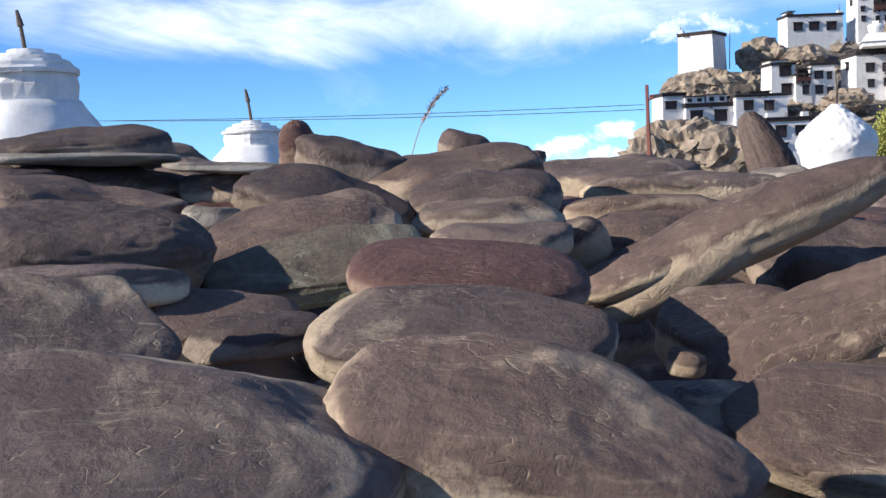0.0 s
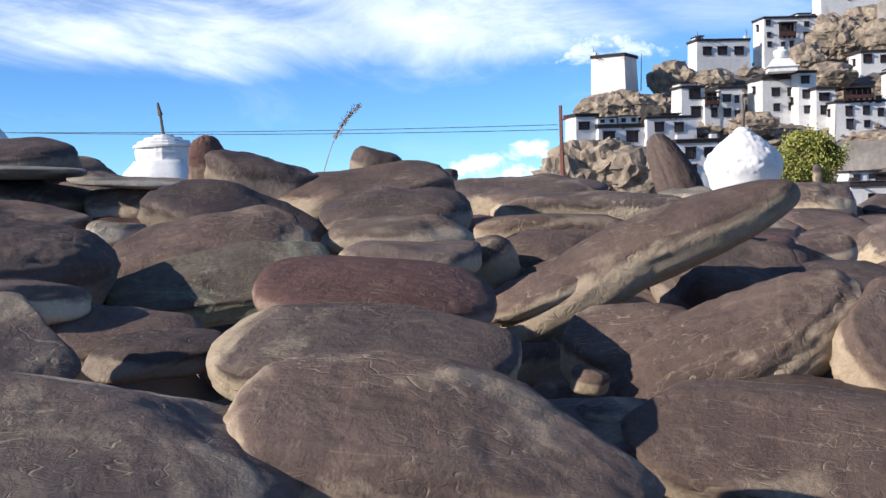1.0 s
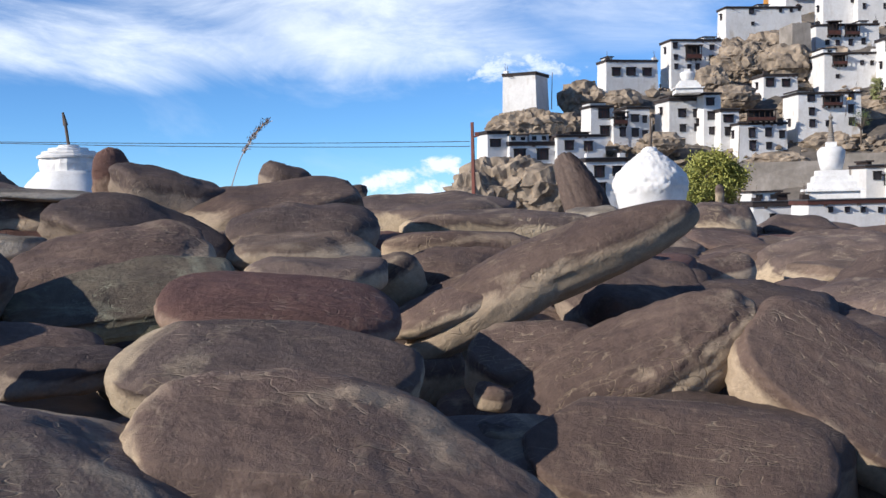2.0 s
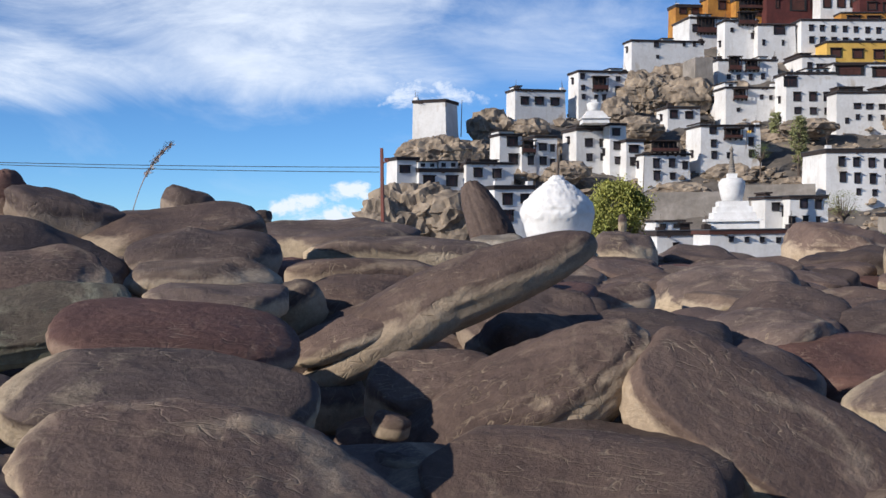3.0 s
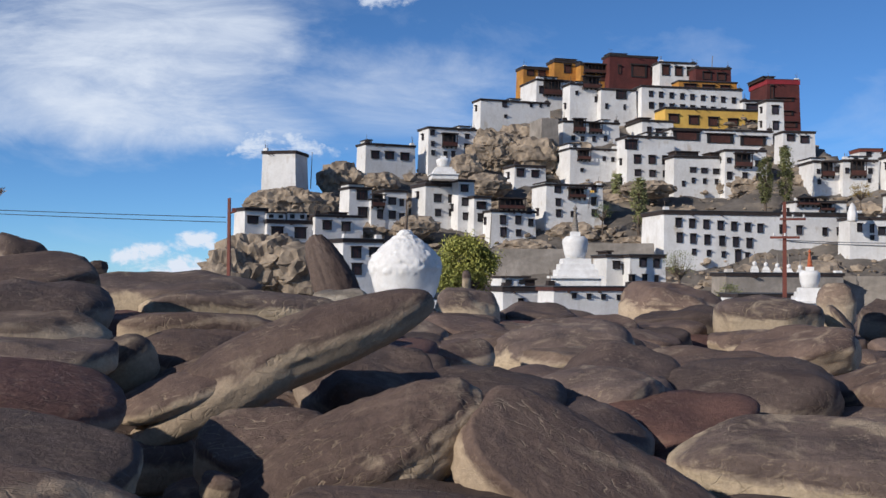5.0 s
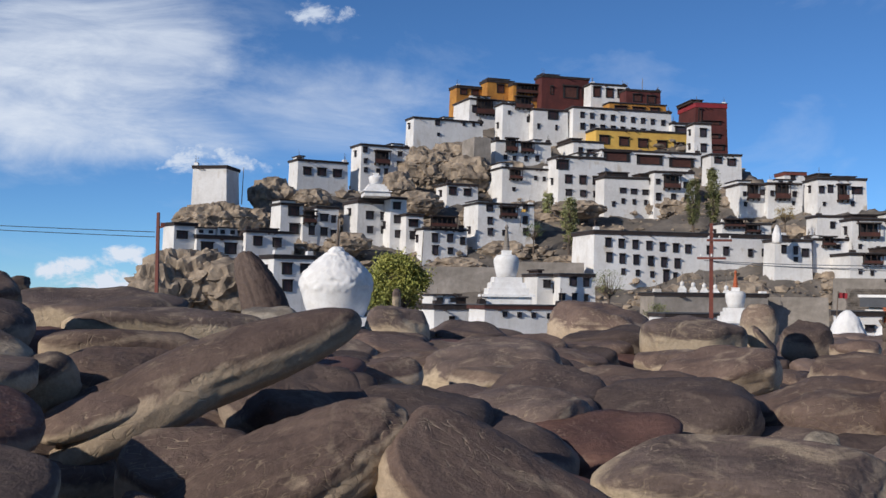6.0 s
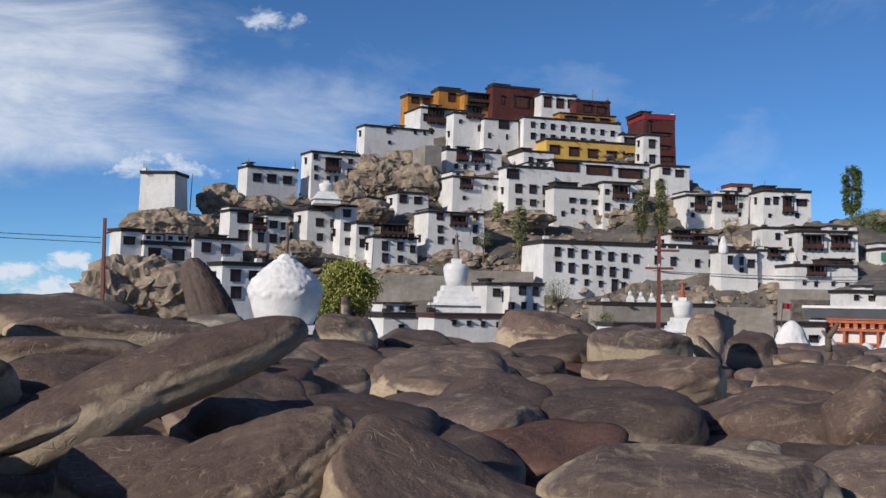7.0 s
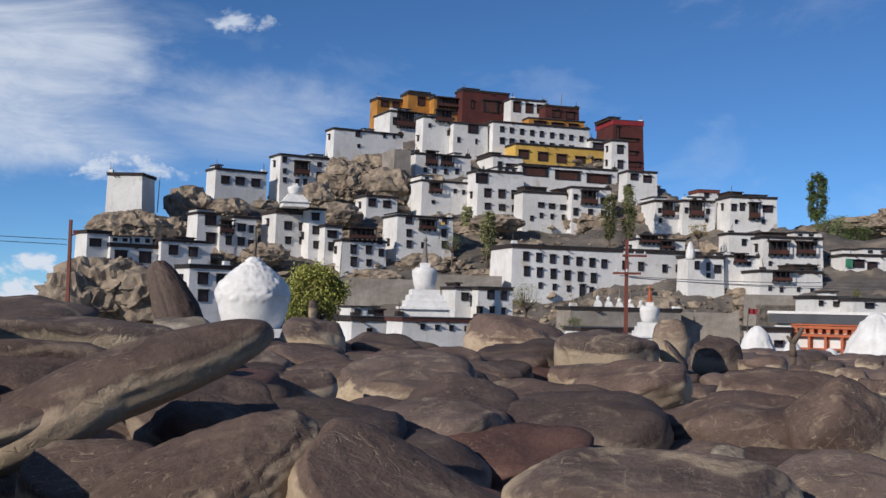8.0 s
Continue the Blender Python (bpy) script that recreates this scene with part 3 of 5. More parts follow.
def branch(x, y, z, h):
    """A short forked piece of weathered wood, standing among the stones."""
    bm = bmesh.new()
    pts = [(0, 0, -0.1), (0.10 * h, 0, h * 0.3), (0.08 * h, 0, h * 0.62), (0.26 * h, 0, h * 0.9), (0.30 * h, 0, h)]
    rad = [0.10 * h, 0.09 * h, 0.075 * h, 0.06 * h, 0.04 * h]
    for i in range(4):
        rod(bm, pts[i], pts[i + 1], rad[i], rad[i + 1], 10)
    rod(bm, pts[2], (-0.05 * h, 0, h * 0.8), 0.05 * h, 0.03 * h, 8)
    ob = new("branch", mesh_of("branch", bm, BARK, True))
    ob.matrix_world = pose(x, y, z, 0, 0, -45)
    tagged(ob, "weathered brown piece of branch among the stones", "branch")


def slope_rubble():
    """Loose broken rock strewn over the slopes, too much to count."""
    rng = random.Random(8)
    bm = bmesh.new()
    base = bmesh.new()
    bmesh.ops.create_icosphere(base, subdivisions=1, radius=1.0)
    co = [v.co.copy() for v in base.verts]
    tri = [[v.index for v in q.verts] for q in base.faces]
    base.free()
    for i in range(5500):
        az, d = rng.uniform(9.5, 54), rng.uniform(105, 222)
        top = np.interp(az, [c[0] for c in CREST], [c[1] for c in CREST])
        if d > 140 + 9 * top + 2:
            continue
        r = 0.22 + 0.9 * rng.random() ** 4
        p = Vector((math.sin(radians(az)) * d, math.cos(radians(az)) * d, hill(az, d) + rng.uniform(-2.2, -1.0)))
        k = Vector((rng.uniform(0.7, 1.5), rng.uniform(0.7, 1.5), rng.uniform(0.4, 0.9))) * r
        s = Vector((i * 1.7, i * 0.3, 0))
        vs = [bm.verts.new(p + Vector((q.x * k.x, q.y * k.y, q.z * k.z)) * (1 + 0.5 * noise.noise(q * 1.5 + s))) for q in co]
        for f in tri:
            bm.faces.new([vs[j] for j in f])
    tagged(new("slope_rubble", mesh_of("slope_rubble", bm, CRAG)), "loose broken rock strewn over the slope", "rubble", kind="stuff")


def scatter_crags():
    """Low ledges of rock that break through the slope between the houses."""
    rng = random.Random(21)
    for i in range(46):
        az = rng.uniform(11.5, 47)
        top = np.interp(az, [c[0] for c in CREST], [c[1] for c in CREST])
        d = 136 + rng.random() * max(4, 9 * top - 2)
        r = rng.uniform(2.0, 4.2)
        crag(math.sin(radians(az)) * d, math.cos(radians(az)) * d, hill(az, d) - 2.2, r, r * rng.uniform(0.35, 0.5), -az, 60 + i, "low brown rock ledge on the slope")


slope_rubble()
scatter_crags()


# ---- the monastery on its hill ----
house(39.34, 172.647, 14.655, -33.124, 5.314, 6, 6.605, 'whitewashed tower on the crag with a dark flat roof', band=0.4, foot=6)
house(86.221, 173.488, 24.475, -5.09, 2.982, 6, 4.644, 'bare weathered plaster buttress below the fortress', wall=PLASTER, band=0)
house(61.344, 132.15, 4.241, -20.833, 12.977, 3, 1.446, 'grey plaster retaining wall on the slope', wall=PLASTER, band=0)
house(73.021, 128.961, 5.006, -25.452, 10.699, 3, 1.471, 'grey plaster retaining wall on the slope', wall=PLASTER, band=0)
house(83.33, 95.12, 0.904, -37.142, 8.844, 3, 1.38, 'grey plaster retaining wall on the slope', wall=PLASTER, band=0)
house(96.814, 96.171, 2.953, -41.121, 8.203, 3, 1.557, 'grey plaster retaining wall on the slope', wall=PLASTER, band=0)
house(83.431, 175.255, 22.677, -4.121, 3.09, 6, 2.905, 'bare plaster retaining wall below the fortress', wall=PLASTER, band=0)
house(59.61, 179.12, 18.90, 4.9, 8.91, 4.0, 5.03, 'whitewashed flat-roofed house with three broad dark windows', at=[(-2.8, 2.66, 1.08, 1.14), (-0.24, 2.68, 1.23, 1.14), (2.56, 2.62, 1.23, 1.14)], attic=[(-3.48, 0.93, 0.56)])
house(70.79, 179.45, 20.84, 1.7, 8.75, 4.8, 6.43, 'whitewashed flat-roofed house with a timber balcony and dark windows', at=[(-3.73, 5.08, 0.59, 0.78), (-3.67, 3.23, 0.52, 0.7), (-3.62, 1.72, 0.52, 0.7), (2.66, 4.81, 0.59, 0.7), (2.51, 3.01, 0.59, 0.78), (2.56, 1.52, 0.52, 0.7), (-1.37, 1.41, 0.52, 0.86), (0.07, 1.52, 0.52, 0.86)], bays=[(-0.71, 3.23, 2.66, 2.09)], attic=[(-3.58, 1.9, 0.05), (2.59, 2.09, 0.47)])
house(59.86, 155.77, 10.11, 1.8, 5.21, 5.7, 5.55, 'whitewashed flat-roofed house with two rows of dark windows', at=[(-0.77, 2.92, 0.89, 1.01), (1.45, 2.88, 0.77, 1.01), (-0.71, 0.83, 0.7, 0.94), (1.42, 0.89, 0.64, 0.88)], attic=[(-0.34, 3.29, 0.41)], band=0.45)
house(62.64, 153.21, 9.80, 0.2, 2.46, 4.0, 6.28, 'whitewashed flat-roofed house with a raised corner storey', at=[(-0.32, 4.63, 0.95, 0.94), (-0.17, 2.63, 0.89, 1.01), (-0.2, 0.54, 0.64, 0.94)])
house(64.23, 150.87, 9.23, -0.6, 2.62, 4.0, 4.37, 'whitewashed stepped house wing with dark windows', at=[(-0.26, 2.64, 1.13, 0.93), (-0.29, 0.81, 0.82, 1.0), (0.81, -0.72, 0.5, 0.8)], band=0.35)
house(67.63, 147.70, 8.39, -1.5, 6.80, 4.0, 3.03, 'whitewashed stepped house with a sunken roof terrace', at=[(-1.63, 1.19, 0.68, 1.05), (-1.58, -0.53, 0.74, 1.11), (0.72, 1.26, 0.68, 0.98), (0.77, -0.48, 0.56, 0.79), (2.44, 2.71, 0.56, 0.85), (2.67, 0.98, 0.56, 0.92)], bays=[(-0.39, 3.26, 3.97, 1.44)], band=0.25)
house(48.12, 158.25, 9.70, 5.7, 3.41, 4.0, 5.20, 'whitewashed flat-roofed house with large framed windows', at=[(0.21, 3.53, 1.27, 1.27), (0.3, 0.95, 1.14, 1.27)], attic=[(-0.46, 2.45, 0.41)])
house(50.59, 157.57, 9.82, 4.6, 2.14, 5.0, 3.38, 'whitewashed recessed house wing with a dark loggia', at=[(0.27, 0.71, 0.7, 1.07)], bays=[(-0.13, 2.31, 1.94, 1.64)], band=0.2)
house(53.39, 157.91, 10.17, 3.9, 3.39, 4.0, 4.47, 'whitewashed flat-roofed house with paired dark windows', at=[(-0.57, 2.42, 0.9, 0.95), (-0.58, 0.34, 0.77, 1.01), (0.92, 2.26, 0.51, 0.95), (0.91, 0.13, 0.58, 0.95)], band=0.35)
house(31.62, 152.12, 6.21, 10.8, 3.21, 4.0, 4.91, 'whitewashed flat-roofed house with one broad window', at=[(-0.51, 2.89, 1.19, 0.94)], band=0.4)
house(36.50, 152.13, 6.32, 9.7, 7.08, 4.0, 3.25, 'whitewashed flat-roofed house with a dark boarded roof storey', at=[(-2.12, 0.95, 1.31, 1.26), (1.26, 0.95, 1.31, 1.26)], attic=[(-2.06, 2.77, 0.92), (1.16, 2.92, 1.08)], band=0.5)
house(43.20, 152.11, 6.88, 7.4, 7.06, 4.0, 3.55, 'whitewashed flat-roofed house with two dark windows', at=[(-1.84, 1.63, 1.03, 1.08), (1.0, 1.5, 1.03, 1.15)], attic=[(0.02, 2.8, 0.31)])
house(36.94, 120.32, 0.50, 6.0, 4.68, 4.1, 5.55, 'whitewashed flat-roofed house with large lattice windows', at=[(-0.87, 3.58, 0.91, 1.07), (-0.8, 1.73, 0.91, 1.12), (1.22, 3.71, 0.82, 0.86), (1.35, 1.78, 0.77, 1.02)], band=0.4)
house(87.23, 189.60, 28.30, -0.9, 13.81, 4.0, 6.06, 'whitewashed fortress wall with small windows, weathered plaster', at=[(-2.27, 4.91, 0.71, 0.92), (3.07, 5.19, 0.4, 0.75), (5.04, 5.21, 0.4, 0.67), (6.55, 5.45, 0.4, 0.67), (-2.09, 2.89, 0.4, 0.5)], attic=[(0.17, 2.04, 0.41)], foot=6)
house(98.83, 197.49, 35.90, -3.7, 6.93, 8.7, 4.41, 'whitewashed flat-roofed house with a dark timber gallery', at=[(-2.45, 1.75, 0.76, 1.25), (2.69, 2.32, 0.59, 1.07)], bays=[(-0.29, 1.39, 3.76, 2.83)], attic=[(-0.62, 3.27, 0.54)])
house(100.09, 186.58, 30.77, -5.4, 6.19, 4.0, 7.08, 'tall plain whitewashed wall with slit windows', at=[(1.97, 3.85, 0.41, 0.94), (-1.86, 5.03, 0.41, 0.6)], bays=[(0.98, 6.28, 3.38, 2.09)], attic=[(-0.77, 1.88, 0.42)], foot=6)
house(105.59, 184.07, 30.95, -7.0, 6.89, 4.0, 5.93, 'whitewashed flat-roofed house with one red gallery window', at=[(0.46, 4.23, 1.62, 1.54), (-2.47, 2.25, 0.41, 0.77), (1.09, 2.2, 0.32, 0.77)], foot=6)
house(99.83, 206.93, 41.49, -3.1, 5.71, 4.0, 2.98, 'ochre temple wing with dark cornice', at=[(-1.41, 1.29, 1.23, 1.12), (1.08, 1.31, 1.23, 1.12)], band=0.5, wall=OCHRE, style='maroon')
house(105.12, 203.64, 41.13, -4.6, 5.71, 4.0, 4.47, 'ochre temple block with dark cornice', at=[(-0.06, 2.1, 1.23, 1.48)], attic=[(-0.13, 4.53, 0.34)], band=0.5, wall=OCHRE, style='maroon')
house(110.94, 200.40, 40.69, -5.9, 8.71, 4.0, 4.12, 'ochre temple with timber galleries', at=[(-2.52, 0.73, 1.23, 0.92), (0.21, 0.75, 1.23, 0.92), (2.84, 0.86, 1.05, 0.92)], bays=[(-0.45, 2.13, 6.81, 1.69)], band=0.5, wall=OCHRE, style='maroon')
house(116.56, 197.28, 40.56, -7.4, 10.20, 4.0, 5.72, 'maroon temple block with a white-edged roof', at=[(-3.06, 2.12, 0.53, 1.48), (1.05, 1.67, 2.45, 2.22), (3.81, 2.02, 0.53, 1.29)], attic=[(-3.03, 3.61, 0.34)], band=0.35, wall=MAROON, style='maroon')
house(122.45, 190.50, 39.22, -9.8, 7.45, 4.0, 4.98, 'whitewashed wing with maroon window bays', at=[(-2.57, 2.47, 1.21, 1.83), (0.12, 2.45, 1.21, 1.65), (2.45, 2.52, 1.04, 1.46)], style='maroon')
house(127.56, 186.03, 38.71, -11.6, 7.14, 4.0, 4.05, 'maroon-topped wing with dark bays', at=[(-1.32, 1.85, 1.38, 1.28), (1.6, 1.72, 1.38, 1.28)], wall=MAROON, style='maroon')
house(126.35, 186.06, 37.75, -10.8, 11.88, 4.0, 2.23, 'ochre gallery with dark window bays', at=[(-3.67, 0.5, 1.89, 1.09), (0.07, 0.43, 1.89, 1.09), (3.49, 0.45, 1.54, 1.09)], band=0.2, wall=OCHRE, style='maroon')
house(119.12, 180.43, 31.72, -9.0, 20.00, 4.0, 5.75, 'whitewashed monastery wing with two rows of small windows', at=[(-8.25, 3.81, 0.57, 0.95), (-6.29, 3.73, 0.57, 0.95), (-4.2, 3.65, 0.57, 0.95), (-2.1, 3.58, 0.57, 0.95), (-0.1, 3.5, 0.57, 0.95), (2.04, 3.42, 0.57, 0.95), (4.06, 3.34, 0.57, 0.95), (6.1, 3.26, 0.57, 0.95), (8.27, 3.18, 0.57, 0.95), (-8.2, 1.62, 0.65, 1.04), (-6.24, 1.55, 0.65, 1.04), (-4.15, 1.48, 0.65, 1.04), (-2.05, 1.41, 0.65, 1.04), (-0.05, 1.34, 0.65, 1.04), (2.08, 1.27, 0.65, 1.04), (4.1, 1.19, 0.65, 1.04), (6.14, 1.11, 0.65, 1.04)], foot=5)
house(120.48, 174.74, 29.56, -10.1, 19.67, 9.0, 3.23, 'yellow assembly hall with dark red window bays', at=[(-8.28, 0.52, 1.52, 1.36), (-4.43, 0.37, 1.52, 1.36), (-0.66, 0.22, 1.52, 1.36), (3.16, 0.06, 1.52, 1.36), (6.55, -0.13, 1.52, 1.36)], wall=YELLOW, style='maroon')
house(113.36, 162.70, 22.50, -10.4, 18.33, 4.0, 4.67, 'whitewashed terrace with broad maroon gallery panels', at=[(-6.5, 2.83, 3.6, 1.35), (-0.44, 2.5, 3.6, 1.35), (5.52, 2.25, 3.45, 1.35)], band=0.25, style='maroon')
# the crimson cap puts sunlight on the maroon wall into colour
house(136.58, 176.51, 29.79, -15.0, 6.23, 9.0, 9.70, 'tall dark red temple with its roof band painted as sunlit maroon', at=[(-2.28, 6.11, 0.51, 2.35), (0.08, 5.64, 2.91, 0.63), (0.12, 3.04, 2.57, 0.72), (1.1, 0.77, 2.22, 0.9)], attic=[(-2.57, 2.2, 0.55)], band=0.9, wall=MAROON, style='maroon', cap=CRIMSON)
house(130.54, 176.93, 32.22, -13.8, 4.66, 4.0, 3.05, 'whitewashed flat-roofed house with a glazed bay', at=[(-0.02, 0.68, 2.7, 1.6)], band=0.35)
house(124.68, 163.44, 25.11, -14.9, 3.03, 4.0, 7.93, 'whitewashed flat-roofed house with a raised corner storey', at=[(0.02, 5.58, 0.87, 1.33), (0.06, 2.83, 0.79, 1.33), (0.2, 0.69, 0.71, 1.0)], band=0.35)
house(120.95, 152.27, 21.90, -15.7, 5.30, 4.0, 4.11, 'whitewashed flat-roofed house with two broad windows', at=[(-1.47, 2.64, 1.04, 0.94), (0.88, 2.32, 1.12, 1.02), (-2.46, 1.01, 0.52, 0.71)])
house(96.53, 177.85, 25.31, -5.1, 10.66, 4.0, 4.21, 'whitewashed flat-roofed house with timber balconies', at=[(-3.51, 0.88, 0.46, 0.73), (-1.77, 0.8, 0.46, 0.73), (0.43, 0.8, 0.46, 0.81), (2.64, 0.95, 0.46, 0.81)], bays=[(-2.46, 2.32, 2.14, 2.19), (0.61, 2.34, 2.36, 1.59)], attic=[(2.99, 1.39, 0.5)])
house(107.75, 174.09, 27.03, -9.0, 5.85, 8.1, 2.85, 'whitewashed flat-roofed house with a bright side wall', at=[(-1.63, 0.8, 0.63, 0.83), (0.49, 0.01, 1.41, 1.33)], attic=[(-2.11, 2.02, 0.4)])
house(97.59, 159.76, 18.25, -8.2, 8.08, 4.9, 6.68, 'whitewashed flat-roofed house with framed windows in two rows', at=[(-3.45, 4.58, 1.57, 1.36), (-2.4, 2.32, 0.93, 1.21), (0.13, 2.32, 0.93, 1.21), (2.47, 2.31, 0.93, 1.21), (-2.35, 0.27, 0.79, 0.91), (0.17, 0.22, 0.79, 0.91), (2.51, 0.16, 0.79, 0.91)], attic=[(1.34, 3.68, 0.64)], band=0.35)
house(102.13, 152.58, 16.61, -10.5, 8.58, 4.0, 4.53, 'whitewashed flat-roofed house with small windows in rows', at=[(-1.2, 2.06, 0.77, 0.74), (0.67, 1.97, 0.77, 0.74), (2.66, 1.89, 0.77, 0.74), (-1.17, 0.37, 0.42, 0.67), (0.71, 0.31, 0.42, 0.67), (2.69, 0.25, 0.42, 0.67), (-2.82, -0.16, 0.42, 0.67)], attic=[(-1.94, 3.97, 0.72), (3.0, 1.99, 0.63)])
house(108.43, 149.40, 17.21, -13.0, 6.67, 4.0, 4.91, 'whitewashed flat-roofed house with a deep timber balcony', at=[(-2.76, 0.34, 0.56, 0.97), (-0.21, 0.28, 0.56, 0.97), (2.05, 0.19, 0.56, 0.97), (1.91, 2.43, 0.64, 0.75), (-2.8, 2.89, 0.49, 0.67)], bays=[(-0.54, 2.23, 2.75, 2.0)])
house(90.16, 165.21, 18.69, -5.4, 8.35, 6.9, 4.47, 'whitewashed flat-roofed house with a hanging balcony', at=[(1.75, 2.61, 0.43, 0.61), (3.3, 2.51, 0.36, 0.61), (-2.18, 0.63, 0.36, 0.53)], bays=[(-1.93, 2.57, 2.2, 1.48)], attic=[(-3.09, 2.04, 0.74)], band=0.25)
house(79.20, 166.52, 17.24, -2.6, 5.36, 4.9, 2.83, 'small whitewashed flat-roofed house with two windows', at=[(-1.73, 1.11, 0.99, 1.12), (0.85, 1.04, 0.99, 1.04)], band=0.35)
house(77.57, 147.98, 9.92, -4.2, 8.86, 5.9, 5.59, 'whitewashed flat-roofed house with a raised corner and timber balcony', at=[(-2.68, 4.45, 0.83, 0.94), (-2.63, 2.55, 0.64, 0.94), (-2.59, 0.94, 0.57, 0.87), (-0.34, 0.96, 0.45, 0.74), (3.03, 4.67, 0.57, 0.94), (2.98, 2.78, 0.57, 1.01), (3.03, 1.11, 0.57, 0.87)], bays=[(0.22, 3.69, 2.65, 1.31)], attic=[(-3.43, 1.8, 0.25), (3.18, 1.64, 0.16)], band=0.25)
house(93.66, 124.85, 4.75, -10.0, 28.25, 8.0, 5.95, 'whitewashed long monastery college with rows of dark windows', at=[(-12.2, 3.94, 0.58, 0.98), (-10.33, 3.84, 0.58, 0.98), (-8.36, 3.74, 0.58, 0.98), (-6.38, 3.64, 0.58, 0.98), (-4.47, 3.53, 0.58, 0.98), (-2.54, 3.43, 0.58, 0.98), (-0.76, 3.32, 0.58, 0.98), (2.4, 3.25, 0.58, 0.98), (4.82, 3.16, 0.58, 0.98), (8.49, 3.05, 0.46, 0.86), (10.52, 3.11, 0.41, 0.86), (-12.07, 1.92, 0.64, 1.1), (-10.21, 1.8, 0.64, 1.1), (-8.24, 1.69, 0.64, 1.1), (-6.17, 1.57, 0.64, 1.1), (-4.26, 1.44, 0.64, 1.1), (-2.33, 1.32, 0.64, 1.1), (-10.09, 0.26, 0.41, 0.73), (-8.04, 0.12, 0.41, 0.73), (-5.98, -0.03, 0.41, 0.73), (-2.64, -0.14, 0.41, 0.73), (-3.97, -0.63, 0.64, 1.47)], band=0.5, foot=5)
house(101.78, 114.59, 5.41, -18.7, 4.85, 4.0, 4.29, 'whitewashed flat-roofed house with framed windows', at=[(-1.29, 2.58, 0.47, 0.93), (0.28, 2.44, 0.41, 0.87), (1.54, 2.15, 0.7, 0.93), (0.29, 1.48, 0.41, 0.5)], band=0.35)
house(107.02, 130.08, 10.53, -16.3, 7.37, 4.9, 2.29, 'low whitewashed flat-roofed house with a sunken roof terrace', at=[(1.74, 0.63, 0.51, 0.61)], bays=[(-1.97, 1.7, 3.04, 0.99), (0.67, 0.97, 1.97, 0.99)], band=0.2)
house(116.24, 139.50, 16.07, -17.1, 4.52, 6.2, 3.72, 'whitewashed flat-roofed house with a hanging timber balcony', at=[(-1.63, 1.8, 0.42, 0.59), (1.29, 2.05, 0.49, 0.66), (-1.51, 0.21, 0.42, 0.59)], bays=[(-0.3, 1.32, 1.93, 2.15)], attic=[(-1.37, 2.15, 0.45)])
house(119.81, 136.75, 16.11, -18.4, 5.23, 4.0, 3.71, 'whitewashed flat-roofed house with a hanging timber balcony', at=[(-2.08, 1.74, 0.42, 0.66), (1.47, 1.7, 0.49, 0.66), (1.3, 0.36, 0.35, 0.51)], bays=[(-0.49, 1.23, 2.32, 2.33)], attic=[(0.32, 3.05, 0.54)])
house(128.04, 143.74, 21.11, -19.2, 3.54, 4.0, 1.50, 'brick-red roofed white house', at=[(-0.4, 0.38, 0.59, 0.55)], band=0.5, cap=RUST)
house(124.74, 129.94, 15.20, -20.7, 7.43, 5.7, 5.02, 'whitewashed flat-roofed house with broad windows and a small balcony', at=[(-3.2, 2.83, 0.55, 0.94), (-1.85, 2.92, 0.62, 1.02), (2.24, 2.8, 1.17, 0.87), (-2.82, 0.85, 0.34, 0.51), (1.53, 0.95, 0.41, 0.58)], bays=[(-0.02, 1.68, 1.63, 2.3)], attic=[(-2.59, 2.13, 0.62), (0.58, 3.55, 0.27)])
house(116.24, 122.63, 10.91, -20.7, 4.93, 4.0, 2.92, 'whitewashed flat-roofed house with a terrace', at=[(-0.27, 1.2, 0.52, 0.82), (1.43, 1.05, 0.45, 0.62)])
house(112.81, 110.17, 6.64, -22.3, 8.18, 4.0, 5.90, 'whitewashed flat-roofed house with two carved timber balconies', at=[(-3.18, 2.04, 0.3, 0.51), (-0.84, 1.8, 0.3, 0.51), (2.12, 1.88, 0.3, 0.51), (3.04, 4.92, 0.42, 0.76)], bays=[(-2.1, 3.49, 2.67, 1.7), (1.64, 3.67, 2.51, 1.55)], attic=[(-2.2, 3.41, 0.46), (1.94, 3.1, 0.62)])
house(107.29, 113.39, 6.31, -20.5, 5.26, 4.0, 3.59, 'whitewashed flat-roofed house with a small balcony', at=[(0.64, 2.34, 0.36, 0.5)], bays=[(-0.7, 2.67, 1.66, 1.08)], attic=[(-2.12, 1.54, 0.31)], band=0.25)
house(108.31, 105.95, 4.66, -22.2, 8.16, 6.6, 3.15, 'whitewashed tiered house with a timber porch', at=[(1.28, 2.79, 0.4, 0.61), (3.16, 2.88, 0.4, 0.67), (-2.89, 0.6, 0.29, 0.49), (-1.4, 0.46, 0.35, 0.55), (0.85, 0.55, 0.29, 0.49), (2.65, 0.45, 0.29, 0.49)], bays=[(-1.41, 1.79, 2.41, 1.19)], attic=[(2.18, 3.27, 0.74)])
house(119.50, 103.70, 6.97, -26.0, 5.99, 5.4, 3.31, 'whitewashed flat-roofed house with broad windows and a green sheet', at=[(-1.36, 1.66, 1.33, 0.89), (0.59, 1.41, 0.97, 0.89), (-1.13, 0.27, 0.6, 0.64), (0.45, 0.16, 0.6, 0.64)], attic=[(-2.26, 1.4, 0.62), (1.49, 3.43, 0.78)])
